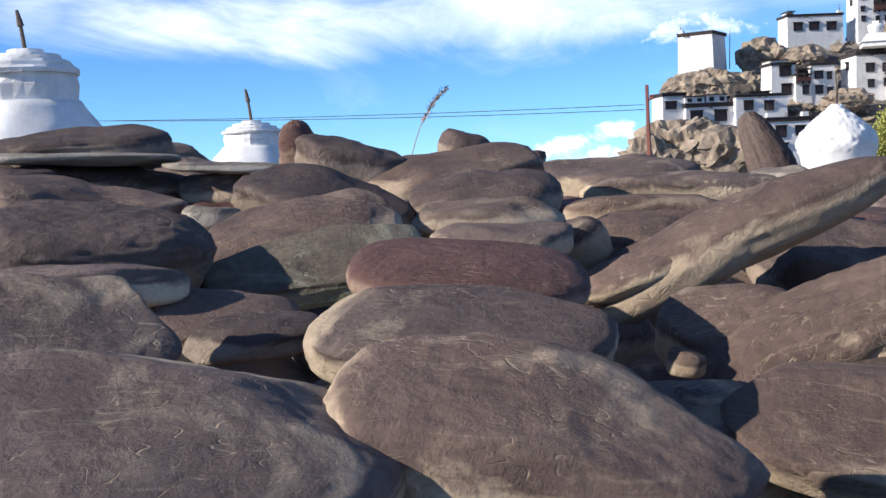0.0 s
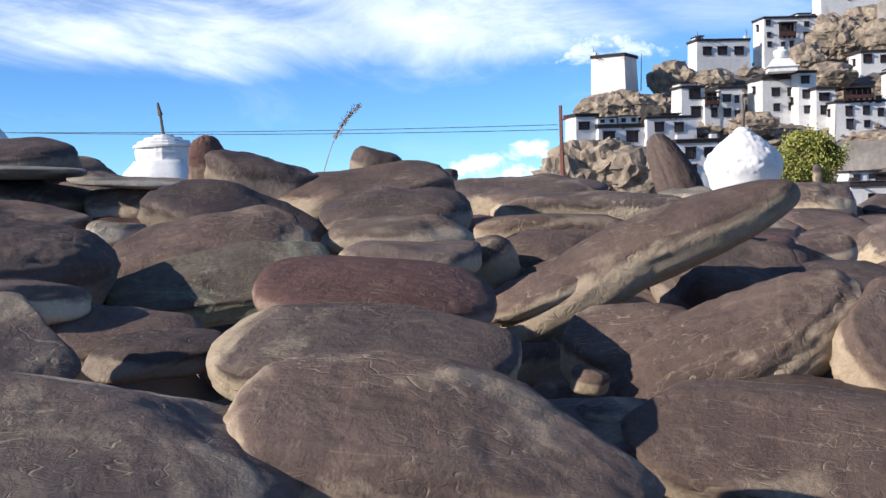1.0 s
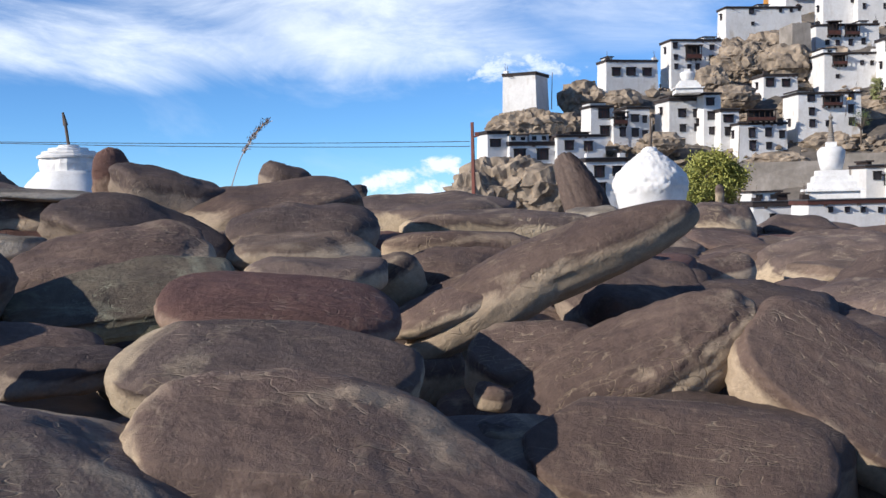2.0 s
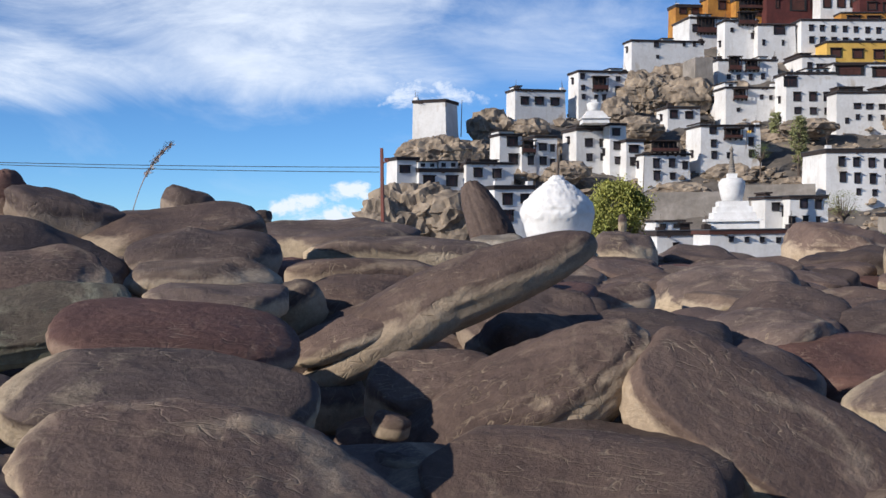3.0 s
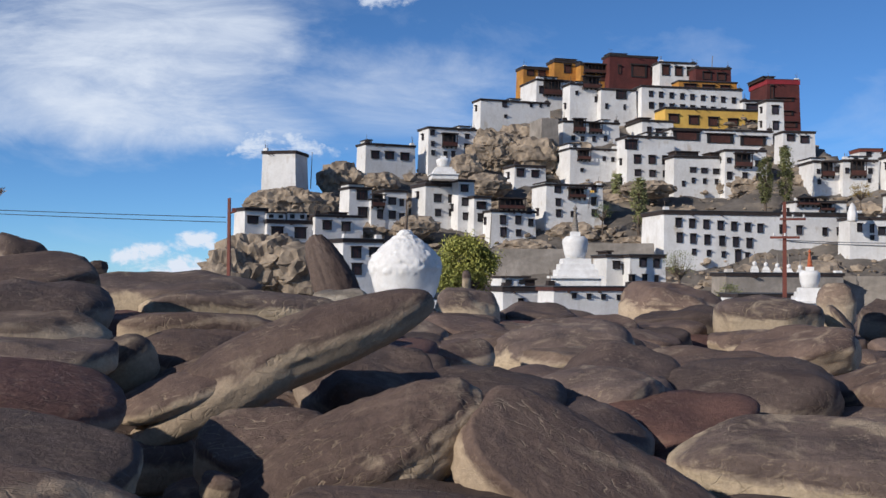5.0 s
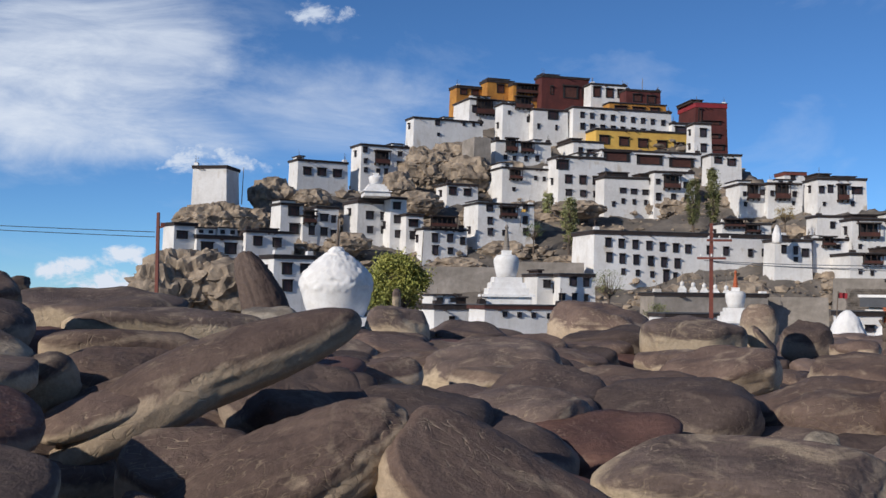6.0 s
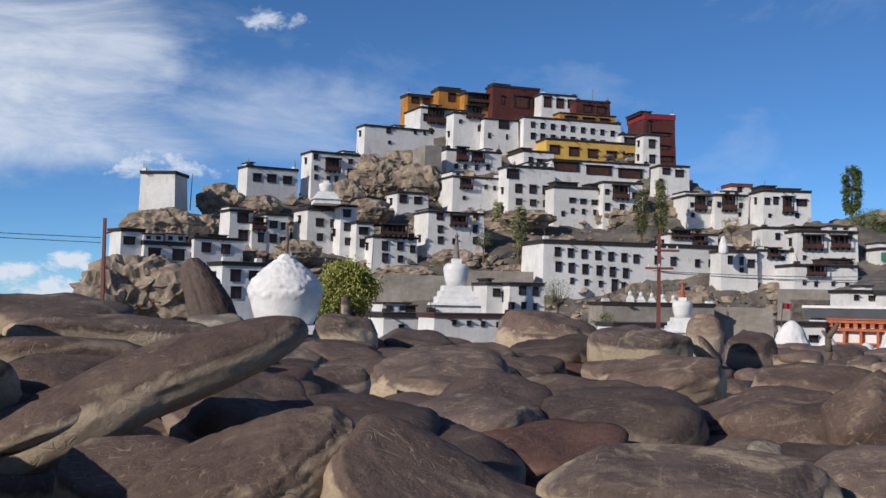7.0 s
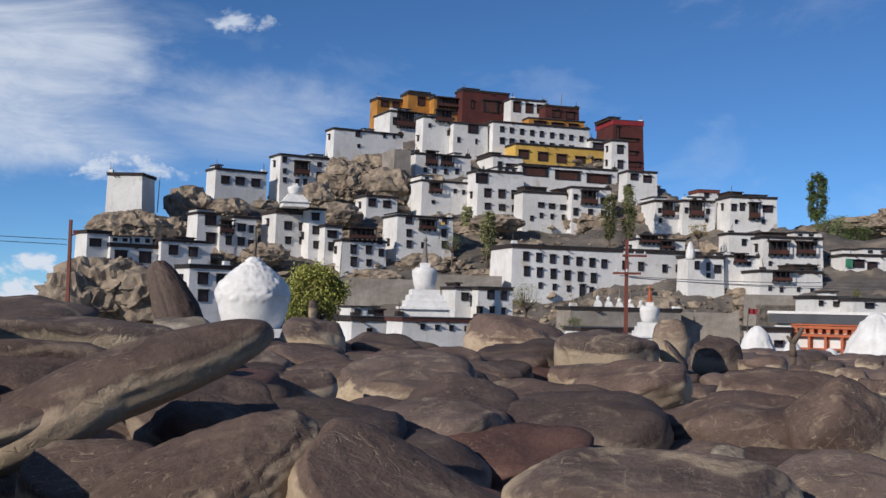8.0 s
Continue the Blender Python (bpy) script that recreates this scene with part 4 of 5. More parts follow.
house(81.67, 74.82, 2.62, -24.5, 3.95, 4.0, 1.24, 'low whitewashed flat-roofed house with small windows', at=[(-1.12, 0.41, 0.25, 0.4), (0.37, 0.37, 0.51, 0.36)], attic=[(0.26, 0.65, 0.38)], band=0.25)
house(82.42, 70.86, 2.58, -26.4, 3.58, 4.0, 1.11, 'low whitewashed flat-roofed house with a broad window', at=[(-0.36, 0.31, 0.58, 0.4)], band=0.25)
house(61.08, 61.08, -0.37, -22.4, 1.96, 4.0, 1.43, 'low whitewashed flat-roofed house with one dark window', at=[(0.08, 0.1, 0.53, 0.42)])
house(45.54, 95.72, -0.94, -2.1, 5.29, 4.0, 1.96, 'low whitewashed flat-roofed house with a dark brushwood roof edge', at=[(-0.92, 0.59, 0.36, 0.34), (1.19, 0.56, 0.49, 0.34)], attic=[(-1.13, 2.71, 0.83), (0.34, 1.04, 0.62)], band=0.45)
house(48.30, 88.14, -1.03, -4.6, 7.78, 4.0, 2.10, 'long low white house with a dark red roof band', at=[(-2.06, 1.15, 0.19, 0.4), (-0.66, 1.1, 0.19, 0.4), (0.7, 1.06, 0.19, 0.4), (2.19, 1.01, 0.19, 0.4)], band=0.35, cap=WOOD_RED)
house(58.94, 102.77, 1.18, -7.2, 2.54, 4.0, 3.04, 'whitewashed flat-roofed house with a red-framed porch', at=[(-0.24, 1.72, 0.64, 0.67)], attic=[(-0.65, 0.47, 0.35)], band=0.25)
house(61.10, 100.61, -0.61, -8.4, 3.78, 4.0, 4.86, 'whitewashed flat-roofed house with dark windows in three rows', at=[(-0.54, 3.74, 0.59, 0.76), (0.92, 3.66, 0.54, 0.76), (-1.76, 2.23, 0.5, 0.62), (-0.38, 2.26, 0.36, 0.62), (0.89, 2.17, 0.32, 0.62), (-0.22, 1.01, 0.32, 0.48), (0.98, 0.92, 0.32, 0.48)])
house(73.84, 95.19, 1.69, -13.0, 12.48, 4.0, 0.75, 'grey plaster boundary wall with dark coping', wall=PLASTER)
house(58.92, 77.29, -0.25, -13.6, 6.16, 4.0, 0.85, 'low whitewashed flat-roofed house with small windows', at=[(-1.56, 0.31, 0.37, 0.31), (0.23, 0.24, 0.37, 0.31)])


def hung_sheet(x, y, z, yaw, w, h):
    """A corrugated sheet nailed over a gap in a wall."""
    bm = bmesh.new()
    n = 12
    row = []
    for i in range(n + 1):
        q, yy = -w / 2 + w * i / n, 0.04 * (i % 2)
        row.append([bm.verts.new(p) for p in ((q, yy, 0), (q, yy, h), (q, yy + 0.02, h), (q, yy + 0.02, 0))])
    for a, b in zip(row, row[1:]):
        for k in range(4):
            bm.faces.new((a[k], b[k], b[(k + 1) % 4], a[(k + 1) % 4]))
    bm.faces.new(row[0])
    bm.faces.new(row[-1][::-1])
    ob = new("corrugated_sheet", mesh_of("corrugated_sheet", bm, GREEN))
    ob.matrix_world = pose(x, y, z, 0, 0, yaw)
    tagged(ob, "green corrugated sheet hung on a white house wall", "sheet")


hung_sheet(117.05, 104.5, 8.52, -26.0, 0.95, 1.15)

# ---- chortens ----
chorten(15.801, 45.288, 0.871, -19.155, "bulb", 1.524, 2.952, 'weathered white lime-washed bulb-shaped chorten with a rough top')
chorten(51.135, 97.372, 1.259, -27.67, "stepped", 2.2, 4.583, 'white stepped chorten with a slender grey spire', spire=2.619)
chorten(53.409, 66.093, -0.177, -38.893, "stepped", 1.307, 2.614, 'small white chorten with a red spire', spire=1.265, red=True)
chorten(41.729, 43.046, -0.73, -44.042, "cone", 1.161, 2.083, 'squat white cone-shaped chorten')
chorten(41.811, 35.673, -0.58, -49.455, "cone", 1.705, 2.673, 'broad white lime-washed chorten by the gate')
chorten(-12.682, 35.82, 2.029, 19.497, "crown", 2.639, 4.184, 'old white chorten with a stepped crown and a stick', spire=1.225)
chorten(-8.288, 51.335, 1.666, 9.172, "crown", 2.192, 2.889, 'white chorten with a stepped crown and a stick', spire=1.418)
chorten(59.097, 153.343, 16.283, -21.053, "stepped", 1.882, 2.782, 'small white roof chorten', deep=0.3)
chorten(41.501, 40.457, -0.588, -45.659, "cone", 0.662, 1.323, 'low crumbling white mound')
chorten(45.657, 41.886, -0.68, -47.401, "cone", 0.615, 0.984, 'low crumbling white mound')
chorten(97.983, 113.276, 10.01, -40.832, "cone", 0.595, 1.339, 'small white roof turret')

chorten(74.734, 101.432, 2.742, -36.35, "stepped", 0.406, 0.937, 'small white shrine with a dark spire by the college wall', spire=1.062, deep=0.5)
chorten(75.67, 100.738, 2.644, -36.88, "stepped", 0.406, 0.937, 'small white shrine with a dark spire by the college wall', spire=1.062, deep=0.5)
chorten(76.596, 100.037, 2.547, -37.408, "stepped", 0.406, 0.937, 'small white shrine with a dark spire by the college wall', spire=1.062, deep=0.5)
chorten(77.513, 99.33, 2.45, -37.934, "stepped", 0.406, 0.937, 'small white shrine with a dark spire by the college wall', spire=1.062, deep=0.5)
chorten(78.42, 98.617, 2.353, -38.459, "stepped", 0.406, 0.937, 'small white shrine with a dark spire by the college wall', spire=1.062, deep=0.5)
chorten(79.318, 97.897, 2.256, -38.982, "stepped", 0.406, 0.937, 'small white shrine with a dark spire by the college wall', spire=1.062, deep=0.5)
# ---- poles and cables ----
pole(12.689, 68.793, 0.586, 5.972, 1, 'rust-red steel pole with a small bracket')
pole(37.989, 48.967, 0.165, 5.658, 2, 'rust-red steel pole with two crossarms')
cable((12.49, 68.745, 5.388), (-44.255, 83.837, 7.903), 0.4, WIRE, 0.022, 'thin dark overhead cable')
cable((12.504, 68.757, 5.092), (-44.223, 83.829, 8.23), 0.5, WIRE, 0.022, 'thin dark overhead cable')
cable((37.701, 49.171, 3.851), (63.927, 48.039, 4.604), 0.35, WIRE_PALE, 0.022, 'thin pale overhead cable')
cable((38.179, 48.806, 3.741), (63.934, 48.045, 4.316), 0.35, WIRE_PALE, 0.022, 'thin pale overhead cable')
cable((37.941, 48.989, 3.796), (63.941, 48.051, 4.027), 0.35, WIRE_PALE, 0.022, 'thin pale overhead cable')

# ---- trees ----
tree(24.233, 59.174, -0.299, 4.19, 1.873, LEAF, 'bushy yellow-green willow beside the chorten', "round", 15000)
tree(84.467, 141.586, 8.071, 7.856, 1.228, LEAF_GREY, 'slim grey-green poplar on the slope', "tall", 2200)
tree(89.119, 155.888, 14.097, 3.928, 0.893, LEAF_GREY, 'slim grey-green poplar on the slope', "tall", 1200)
tree(103.073, 137.341, 11.562, 7.678, 1.109, LEAF_GREY, 'thin grey-green poplar above the college', "tall", 2200)
tree(106.555, 137.205, 11.548, 9.148, 1.122, LEAF_GREY, 'thin grey-green poplar above the college', "tall", 2200)
tree(138.082, 129.769, 15.777, 8.481, 1.508, LEAF_DARK, 'tall dark green poplar', "tall", 3600)
tree(136.056, 125.105, 9.859, 7.707, 3.854, LEAF_DARK, 'dark green rounded tree in a grove', "round", 1600)
tree(140.729, 124.336, 10.899, 5.595, 3.543, LEAF_DARK, 'dark green rounded tree in a grove', "round", 1400)
tree(108.547, 123.85, 11.963, 2.946, 1.882, LEAF_GOLD, 'small tree with yellow autumn leaves', "round", 700)
tree(59.597, 92.441, 0.944, 3.546, 1.637, LEAF_GREY, 'sparse grey-green tree with bare twigs', "round", 700)
tree(57.531, 81.749, -0.649, 2.083, 1.29, LEAF_GREY, 'low grey-green shrub by the wall', "round", 700)
tree(80.024, 144.084, 9.265, 3.519, 1.637, LEAF_DARK, 'dark green shrub between houses', "round", 500)
tree(82.467, 72.802, 2.861, 1.8, 0.655, LEAF, 'small green tree by the gate', "round", 400)

# ---- crags ----
crag(39.357, 166.344, 11.477, 5.945, 3.397, -13.29, 3, 'jagged brown rock outcrop on the hill')
crag(35.897, 167.148, 11.825, 2.973, 2.549, -12.1, 4, 'jagged brown rock outcrop on the hill')
crag(44.12, 167.227, 11.596, 4.726, 3.008, -14.758, 5, 'jagged brown rock outcrop on the hill')
crag(50.91, 178.289, 17.678, 3.693, 2.769, -15.916, 6, 'jagged brown rock outcrop on the hill')
crag(56.025, 173.881, 16.802, 3.182, 1.819, -17.838, 7, 'jagged brown rock outcrop on the hill')
crag(28.749, 135.485, 2.452, 6.528, 4.123, -11.954, 8, 'jagged brown rock outcrop on the hill')
crag(24.387, 132.279, 1.39, 3.003, 3.67, -10.42, 9, 'jagged brown rock outcrop on the hill')
crag(33.098, 131.898, 2.567, 4.385, 3.036, -14.06, 10, 'jagged brown rock outcrop on the hill')
crag(78.777, 178.346, 23.087, 5.351, 3.405, -23.811, 11, 'jagged brown rock outcrop on the hill')
crag(84.195, 173.977, 22.624, 4.339, 2.893, -25.804, 12, 'jagged brown rock outcrop on the hill')
crag(85.269, 184.496, 26.641, 4.063, 2.539, -24.786, 13, 'jagged brown rock outcrop on the hill')
crag(79.121, 184.135, 25.115, 2.502, 3.002, -23.233, 14, 'jagged brown rock outcrop on the hill')
crag(90.876, 172.22, 22.961, 3.4, 1.943, -27.799, 15, 'jagged brown rock outcrop on the hill')
crag(71.06, 174.502, 19.842, 2.817, 2.347, -22.136, 16, 'jagged brown rock outcrop on the hill')
crag(70.989, 164.749, 16.419, 3.571, 1.786, -23.289, 17, 'jagged brown rock outcrop on the hill')
crag(91.611, 150.777, 15.473, 3.95, 1.317, -31.259, 19, 'jagged brown rock outcrop on the hill')
crag(77.567, 157.878, 14.195, 2.624, 1.749, -26.143, 20, 'jagged brown rock outcrop on the hill')
crag(54.029, 150.661, 8.99, 3.179, 1.59, -19.705, 21, 'jagged brown rock outcrop on the hill')
crag(138.2, 130.6, 13.6, 5.2, 2.6, -46.598, 22, 'jagged brown rock outcrop on the hill')
crag(316.804, 273.953, 33.292, 16.665, 3.75, -49.139, 40, 'bare brown ridge behind the houses')
crag(328.206, 260.084, 34.157, 20.831, 6.249, -51.596, 41, 'bare brown ridge behind the houses')

# ---- gate hall and clutter ----
gate_hall(63.817, 57.552, -1.799, -71.654, 10.066, 4.095)
rubble_wall(81.771, 80.866, 0.974, -40.204, 5.133, 2.053)
flagpole(45.077, 175.186, 16.817, 4.772, None, 'leaning grey aerial pole beside the tower')
flagpole(122.332, 197.046, 39.553, 6.993, None, 'white flagpole on the temple roof')
flagpole(129.132, 189.22, 38.39, 7.364, None, 'white flagpole on the temple terrace')
flagpole(99.479, 199.845, 36.897, 4.708, None, 'thin timber flagpole on a roof')
flagpole(17.156, 49.019, 3.794, 1.47, None, 'weathered prayer pole behind the chorten')
flagpole(59.586, 137.602, 4.736, 5.58, None, 'thin grey lamp post on the slope')
flagpole(74.95, 138.66, 12.505, 1.567, YELLOW, 'roof pole with a small yellow flag')
flagpole(51.727, 54.303, 0.763, 1.674, CRIMSON, 'thin pole with a purple prayer flag')
branch(6.183, 5.975, 1.399, 0.307)


# ---- the heap of flat carved river stones ----
def stone_material(name, base, dark, crust_and_lit_rim, crust_at):
    """River slate: broad tone, drifting bands, pale dusty encrusted patches, a painted sunlit lower edge, fine
    scratches and pits.
    """
    m = bpy.data.materials.new(name)
    m.use_nodes = True
    N, K = m.node_tree.nodes, m.node_tree.links
    p = N["Principled BSDF"]
    p.inputs["Roughness"].default_value = 0.78
    p.inputs["Specular IOR Level"].default_value = 0.3
    co = N.new("ShaderNodeTexCoord").outputs["Object"]
    info = N.new("ShaderNodeObjectInfo").outputs["Random"]
    shift = N.new("ShaderNodeVectorMath")
    shift.operation = "ADD"
    K.new(co, shift.inputs[0])
    rnd = N.new("ShaderNodeMath")
    rnd.operation = "MULTIPLY"
    rnd.inputs[1].default_value = 37.0
    K.new(info, rnd.inputs[0])
    K.new(rnd.outputs[0], shift.inputs[1])

    def tex(scale, detail, stretch=(1, 1, 1), rough=0.6, dist=0.0):
        mp = N.new("ShaderNodeMapping")
        mp.inputs["Scale"].default_value = stretch
        K.new(shift.outputs[0], mp.inputs[0])
        n = N.new("ShaderNodeTexNoise")
        n.inputs["Scale"].default_value, n.inputs["Detail"].default_value = scale, detail
        n.inputs["Roughness"].default_value, n.inputs["Distortion"].default_value = rough, dist
        K.new(mp.outputs[0], n.inputs[0])
        return n.outputs[0]

    def ranged(src, lo, hi, to=1.0):
        r = N.new("ShaderNodeMapRange")
        r.inputs[1].default_value, r.inputs[2].default_value, r.inputs[4].default_value = lo, hi, to
        K.new(src, r.inputs[0])
        return r.outputs[0]

    def blend(a, b, fac, mode="MIX"):
        mx = N.new("ShaderNodeMix")
        mx.data_type, mx.blend_type = "RGBA", mode
        for sock, q in ((mx.inputs[0], fac), (mx.inputs[6], a), (mx.inputs[7], b)):
            if isinstance(q, tuple):
                sock.default_value = (*q, 1)
            elif isinstance(q, float):
                sock.default_value = q
            else:
                K.new(q, sock)
        return mx.outputs[2]

    broad, grain, speck = tex(7, 6, dist=0.4), tex(70, 10, rough=0.7), tex(240, 4, rough=0.7)
    pits = tex(28, 10, rough=0.68)
    strata = tex(6, 6, (1.0, 1.0, 2.4), dist=1.0)
    scratch = tex(30, 6, (0.35, 3.2, 1.0), 0.7, 1.2)
    scratch2 = tex(34, 6, (3.0, 0.4, 1.0), 0.7, 1.0)
    col = blend(dark, base, ranged(broad, 0.35, 0.65))
    # shaded dark backs and a sunlit pale lower edge put into the colour, border ragged
    sep = N.new("ShaderNodeSeparateXYZ")
    K.new(N.new("ShaderNodeTexCoord").outputs["Generated"], sep.inputs[0])
    edge = N.new("ShaderNodeMath")
    edge.operation = "MULTIPLY_ADD"
    edge.inputs[1].default_value = 0.75
    K.new(strata, edge.inputs[0])
    K.new(sep.outputs[2], edge.inputs[2])
    rim = ranged(edge.outputs[0], 0.92 + 0.6 * (0.6 - crust_at), 1.04 + 0.6 * (0.6 - crust_at))
    rim.node.inputs[3].default_value, rim.node.inputs[4].default_value = 0.85, 0.0
    col = blend(col, crust_and_lit_rim, rim)
    col = blend(col, crust_and_lit_rim, ranged(strata, crust_at, crust_at + 0.12, 0.5))
    col = blend(col, crust_and_lit_rim, ranged(scratch, 0.58, 0.74, 0.4))
    col = blend(col, crust_and_lit_rim, ranged(scratch2, 0.60, 0.76, 0.35))
    # worn carving: incised lines, straight and curved, in patches
    near_half = N.new("ShaderNodeMath")
    near_half.operation = "SUBTRACT"
    near_half.inputs[1].default_value = 0.5
    K.new(tex(17, 2, (1.0, 1.9, 0.6), 0.5, 0.5), near_half.inputs[0])
    away = N.new("ShaderNodeMath")
    away.operation = "ABSOLUTE"
    K.new(near_half.outputs[0], away.inputs[0])
    curved = ranged(away.outputs[0], 0.0, 0.012)
    stroke = N.new("ShaderNodeMath")
    stroke.operation = "ABSOLUTE"
    half = N.new("ShaderNodeMath")
    half.operation = "SUBTRACT"
    half.inputs[1].default_value = 0.5
    K.new(tex(24, 1, (0.5, 2.2, 0.6), 0.4, 0.3), half.inputs[0])
    K.new(half.outputs[0], stroke.inputs[0])
    straight = ranged(stroke.outputs[0], 0.0, 0.014)
    both = N.new("ShaderNodeMath")
    both.operation = "MINIMUM"
    K.new(curved, both.inputs[0])
    K.new(straight, both.inputs[1])
    patch = ranged(tex(6.5, 3, rough=0.5), 0.46, 0.58)
    worn = ranged(tex(38, 3), 0.42, 0.54)
    cut = N.new("ShaderNodeMath")
    cut.operation = "SUBTRACT"
    cut.inputs[0].default_value = 1.0
    K.new(both.outputs[0], cut.inputs[1])
    for m_in in (patch, worn):
        mul = N.new("ShaderNodeMath")
        mul.operation = "MULTIPLY"
        K.new(cut.outputs[0], mul.inputs[0])
        K.new(m_in, mul.inputs[1])
        cut = mul
    faint = N.new("ShaderNodeMath")
    faint.operation = "MULTIPLY"
    faint.inputs[1].default_value = 0.55
    K.new(cut.outputs[0], faint.inputs[0])
    col = blend(col, crust_and_lit_rim, faint.outputs[0])
    col = blend(col, grain, 0.5, "OVERLAY")
    col = blend(col, speck, 0.25, "OVERLAY")
    h = N.new("ShaderNodeHueSaturation")
    K.new(ranged(info, 0.0, 1.0), h.inputs["Value"])
    h.inputs["Value"].links[0].from_node.inputs[3].default_value = 0.80
    h.inputs["Value"].links[0].from_node.inputs[4].default_value = 1.2
    K.new(col, h.inputs["Color"])
    K.new(h.outputs[0], p.inputs["Base Color"])
    total = N.new("ShaderNodeMath")
    total.operation = "MULTIPLY_ADD"
    total.inputs[1].default_value = 0.5
    K.new(grain, total.inputs[0])
    K.new(pits, total.inputs[2])
    b = N.new("ShaderNodeBump")
    b.inputs["Strength"].default_value, b.inputs["Distance"].default_value = 0.85, 0.007
    deep = N.new("ShaderNodeMath")
    deep.operation = "MULTIPLY_ADD"
    deep.inputs[1].default_value = -0.28
    K.new(cut.outputs[0], deep.inputs[0])
    K.new(total.outputs[0], deep.inputs[2])
    K.new(deep.outputs[0], b.inputs["Height"])
    K.new(b.outputs[0], p.inputs["Normal"])
    return m


STONES = {
    "purple": (stone_material("purple_slate", (0.168, 0.116, 0.091), (0.097, 0.065, 0.054), (0.48, 0.375, 0.26), 0.57), "purple-brown"),
    "grey": (stone_material("grey_slate", (0.168, 0.124, 0.104), (0.094, 0.069, 0.060), (0.50, 0.40, 0.275), 0.54), "grey-brown"),
    "red": (stone_material("red_slate", (0.168, 0.091, 0.071), (0.101, 0.054, 0.046), (0.34, 0.24, 0.175), 0.62), "reddish-brown"),
    "tan": (stone_material("tan_slate", (0.220, 0.158, 0.118), (0.120, 0.085, 0.066), (0.48, 0.385, 0.275), 0.5), "tan"),
    "dark": (stone_material("dark_slate", (0.113, 0.082, 0.069), (0.066, 0.047, 0.042), (0.29, 0.23, 0.175), 0.63), "dark brown"),
    # dark brown stone, its colour deepened for the shade on its near side
    "umber": (stone_material("umber_shaded_slate", (0.097, 0.067, 0.055), (0.059, 0.041, 0.036), (0.145, 0.105, 0.085), 0.64), "dark umber"),
    "pale": (stone_material("pale_slate", (0.286, 0.244, 0.189), (0.168, 0.139, 0.109), (0.48, 0.42, 0.34), 0.5), "pale buff"),
    "green": (stone_material("lichen_slate", (0.168, 0.139, 0.101), (0.092, 0.073, 0.057), (0.38, 0.38, 0.27), 0.5), "grey-brown lichen-stained"),
}


def facets_of(seed):
    """A few planes that cut the slab's outline flat, as breaks and wear do."""
    rng = random.Random(seed * 13 + 1)
    out = []
    for _ in range(5):
        an = rng.uniform(0, 2 * math.pi)
        n = Vector((math.cos(an), math.sin(an), rng.uniform(-0.5, 0.7))).normalized()
        out.append((n, rng.uniform(0.80, 0.98)))
    for _ in range(1):
        n = Vector((rng.uniform(-0.35, 0.35), rng.uniform(-0.35, 0.35), 1)).normalized()
        out.append((n, rng.uniform(0.78, 0.95)))
    return out


FACETS = {}


def stone_point(u, v, a, b, c, e1, e2, taper, bend, hump, wob, seed):
    cu, su, cv, sv = math.cos(u), math.sin(u), math.cos(v), math.sin(v)
    sg = lambda q, e: math.copysign(abs(q) ** e, q)
    px, py, pz = sg(cv, e2) * sg(cu, e1), sg(cv, e2) * sg(su, e1), sg(sv, e2)
    if seed not in FACETS:
        FACETS[seed] = facets_of(seed)
    w = Vector((px, py, pz))
    for n, o in FACETS[seed] if e2 < 0.7 else ():
        over = w.dot(n) - o
        if over > -0.06:   # eased, so that the cut has a worn edge
            w -= n * (over if over > 0.06 else (over + 0.06) ** 2 / 0.24) * 0.9
    px, py, pz = w
    k = 1 + taper * px
    q = Vector((px * a, py * b * k, pz * c * k))
    q.z += bend * c * (px * px - 0.4) + hump * c * math.exp(-((px + 0.1) / 0.45) ** 2) * max(0, pz)
    s = Vector((seed * 3.7, seed * 1.3, seed * 2.1))
    n1 = noise.noise(Vector((px, py, pz * 0.6)) * 1.3 + s)
    n2 = noise.noise(Vector((px, py, pz * 0.6)) * 3.4 + s * 2)
    n3 = noise.noise(Vector((px, py, pz)) * 9 + s)
    n4 = noise.noise(Vector((px * a, py * b, pz * c)) * 70 + s)
    layer = noise.noise(Vector((px * 1.2, py * 1.2, pz * 5.0)) + s) * (1 - abs(pz)) 
    out = Vector((px * a, py * b, pz * c * 2.0)).normalized()
    return q + out * (wob * min(a, b) * (n1 + 0.4 * n2) + 0.045 * c * n3 + 0.02 * c * n4 + 0.09 * c * layer)


def stone(x, y, z, a, b, c, rx, ry, rz, tone="purple", label="", e1=0.76, e2=0.56, taper=0.0, bend=0.0, hump=0.0, wob=0.12, seed=1, fine=1, name="mani_stone"):
    """A flat water-worn slab with half sizes a, b, c. taper: one end thicker; hump: a raised back."""
    bm = bmesh.new()
    c, z = c * 1.25, z - c * 0.25   # river stones are thick for their breadth
    stone_form(bm, Matrix(), a, b, c, e1, e2, taper, bend, hump, wob, seed, fine)
    mat, word = STONES[tone]
    ob = new(name, mesh_of("mani_stone", bm, mat, True))
    ob.matrix_world = pose(x, y, z, rx, ry, rz)
    tagged(ob, label or f"{word} flat water-worn stone lying in a heap", "stone", "carved stones of the heap")
    return ob


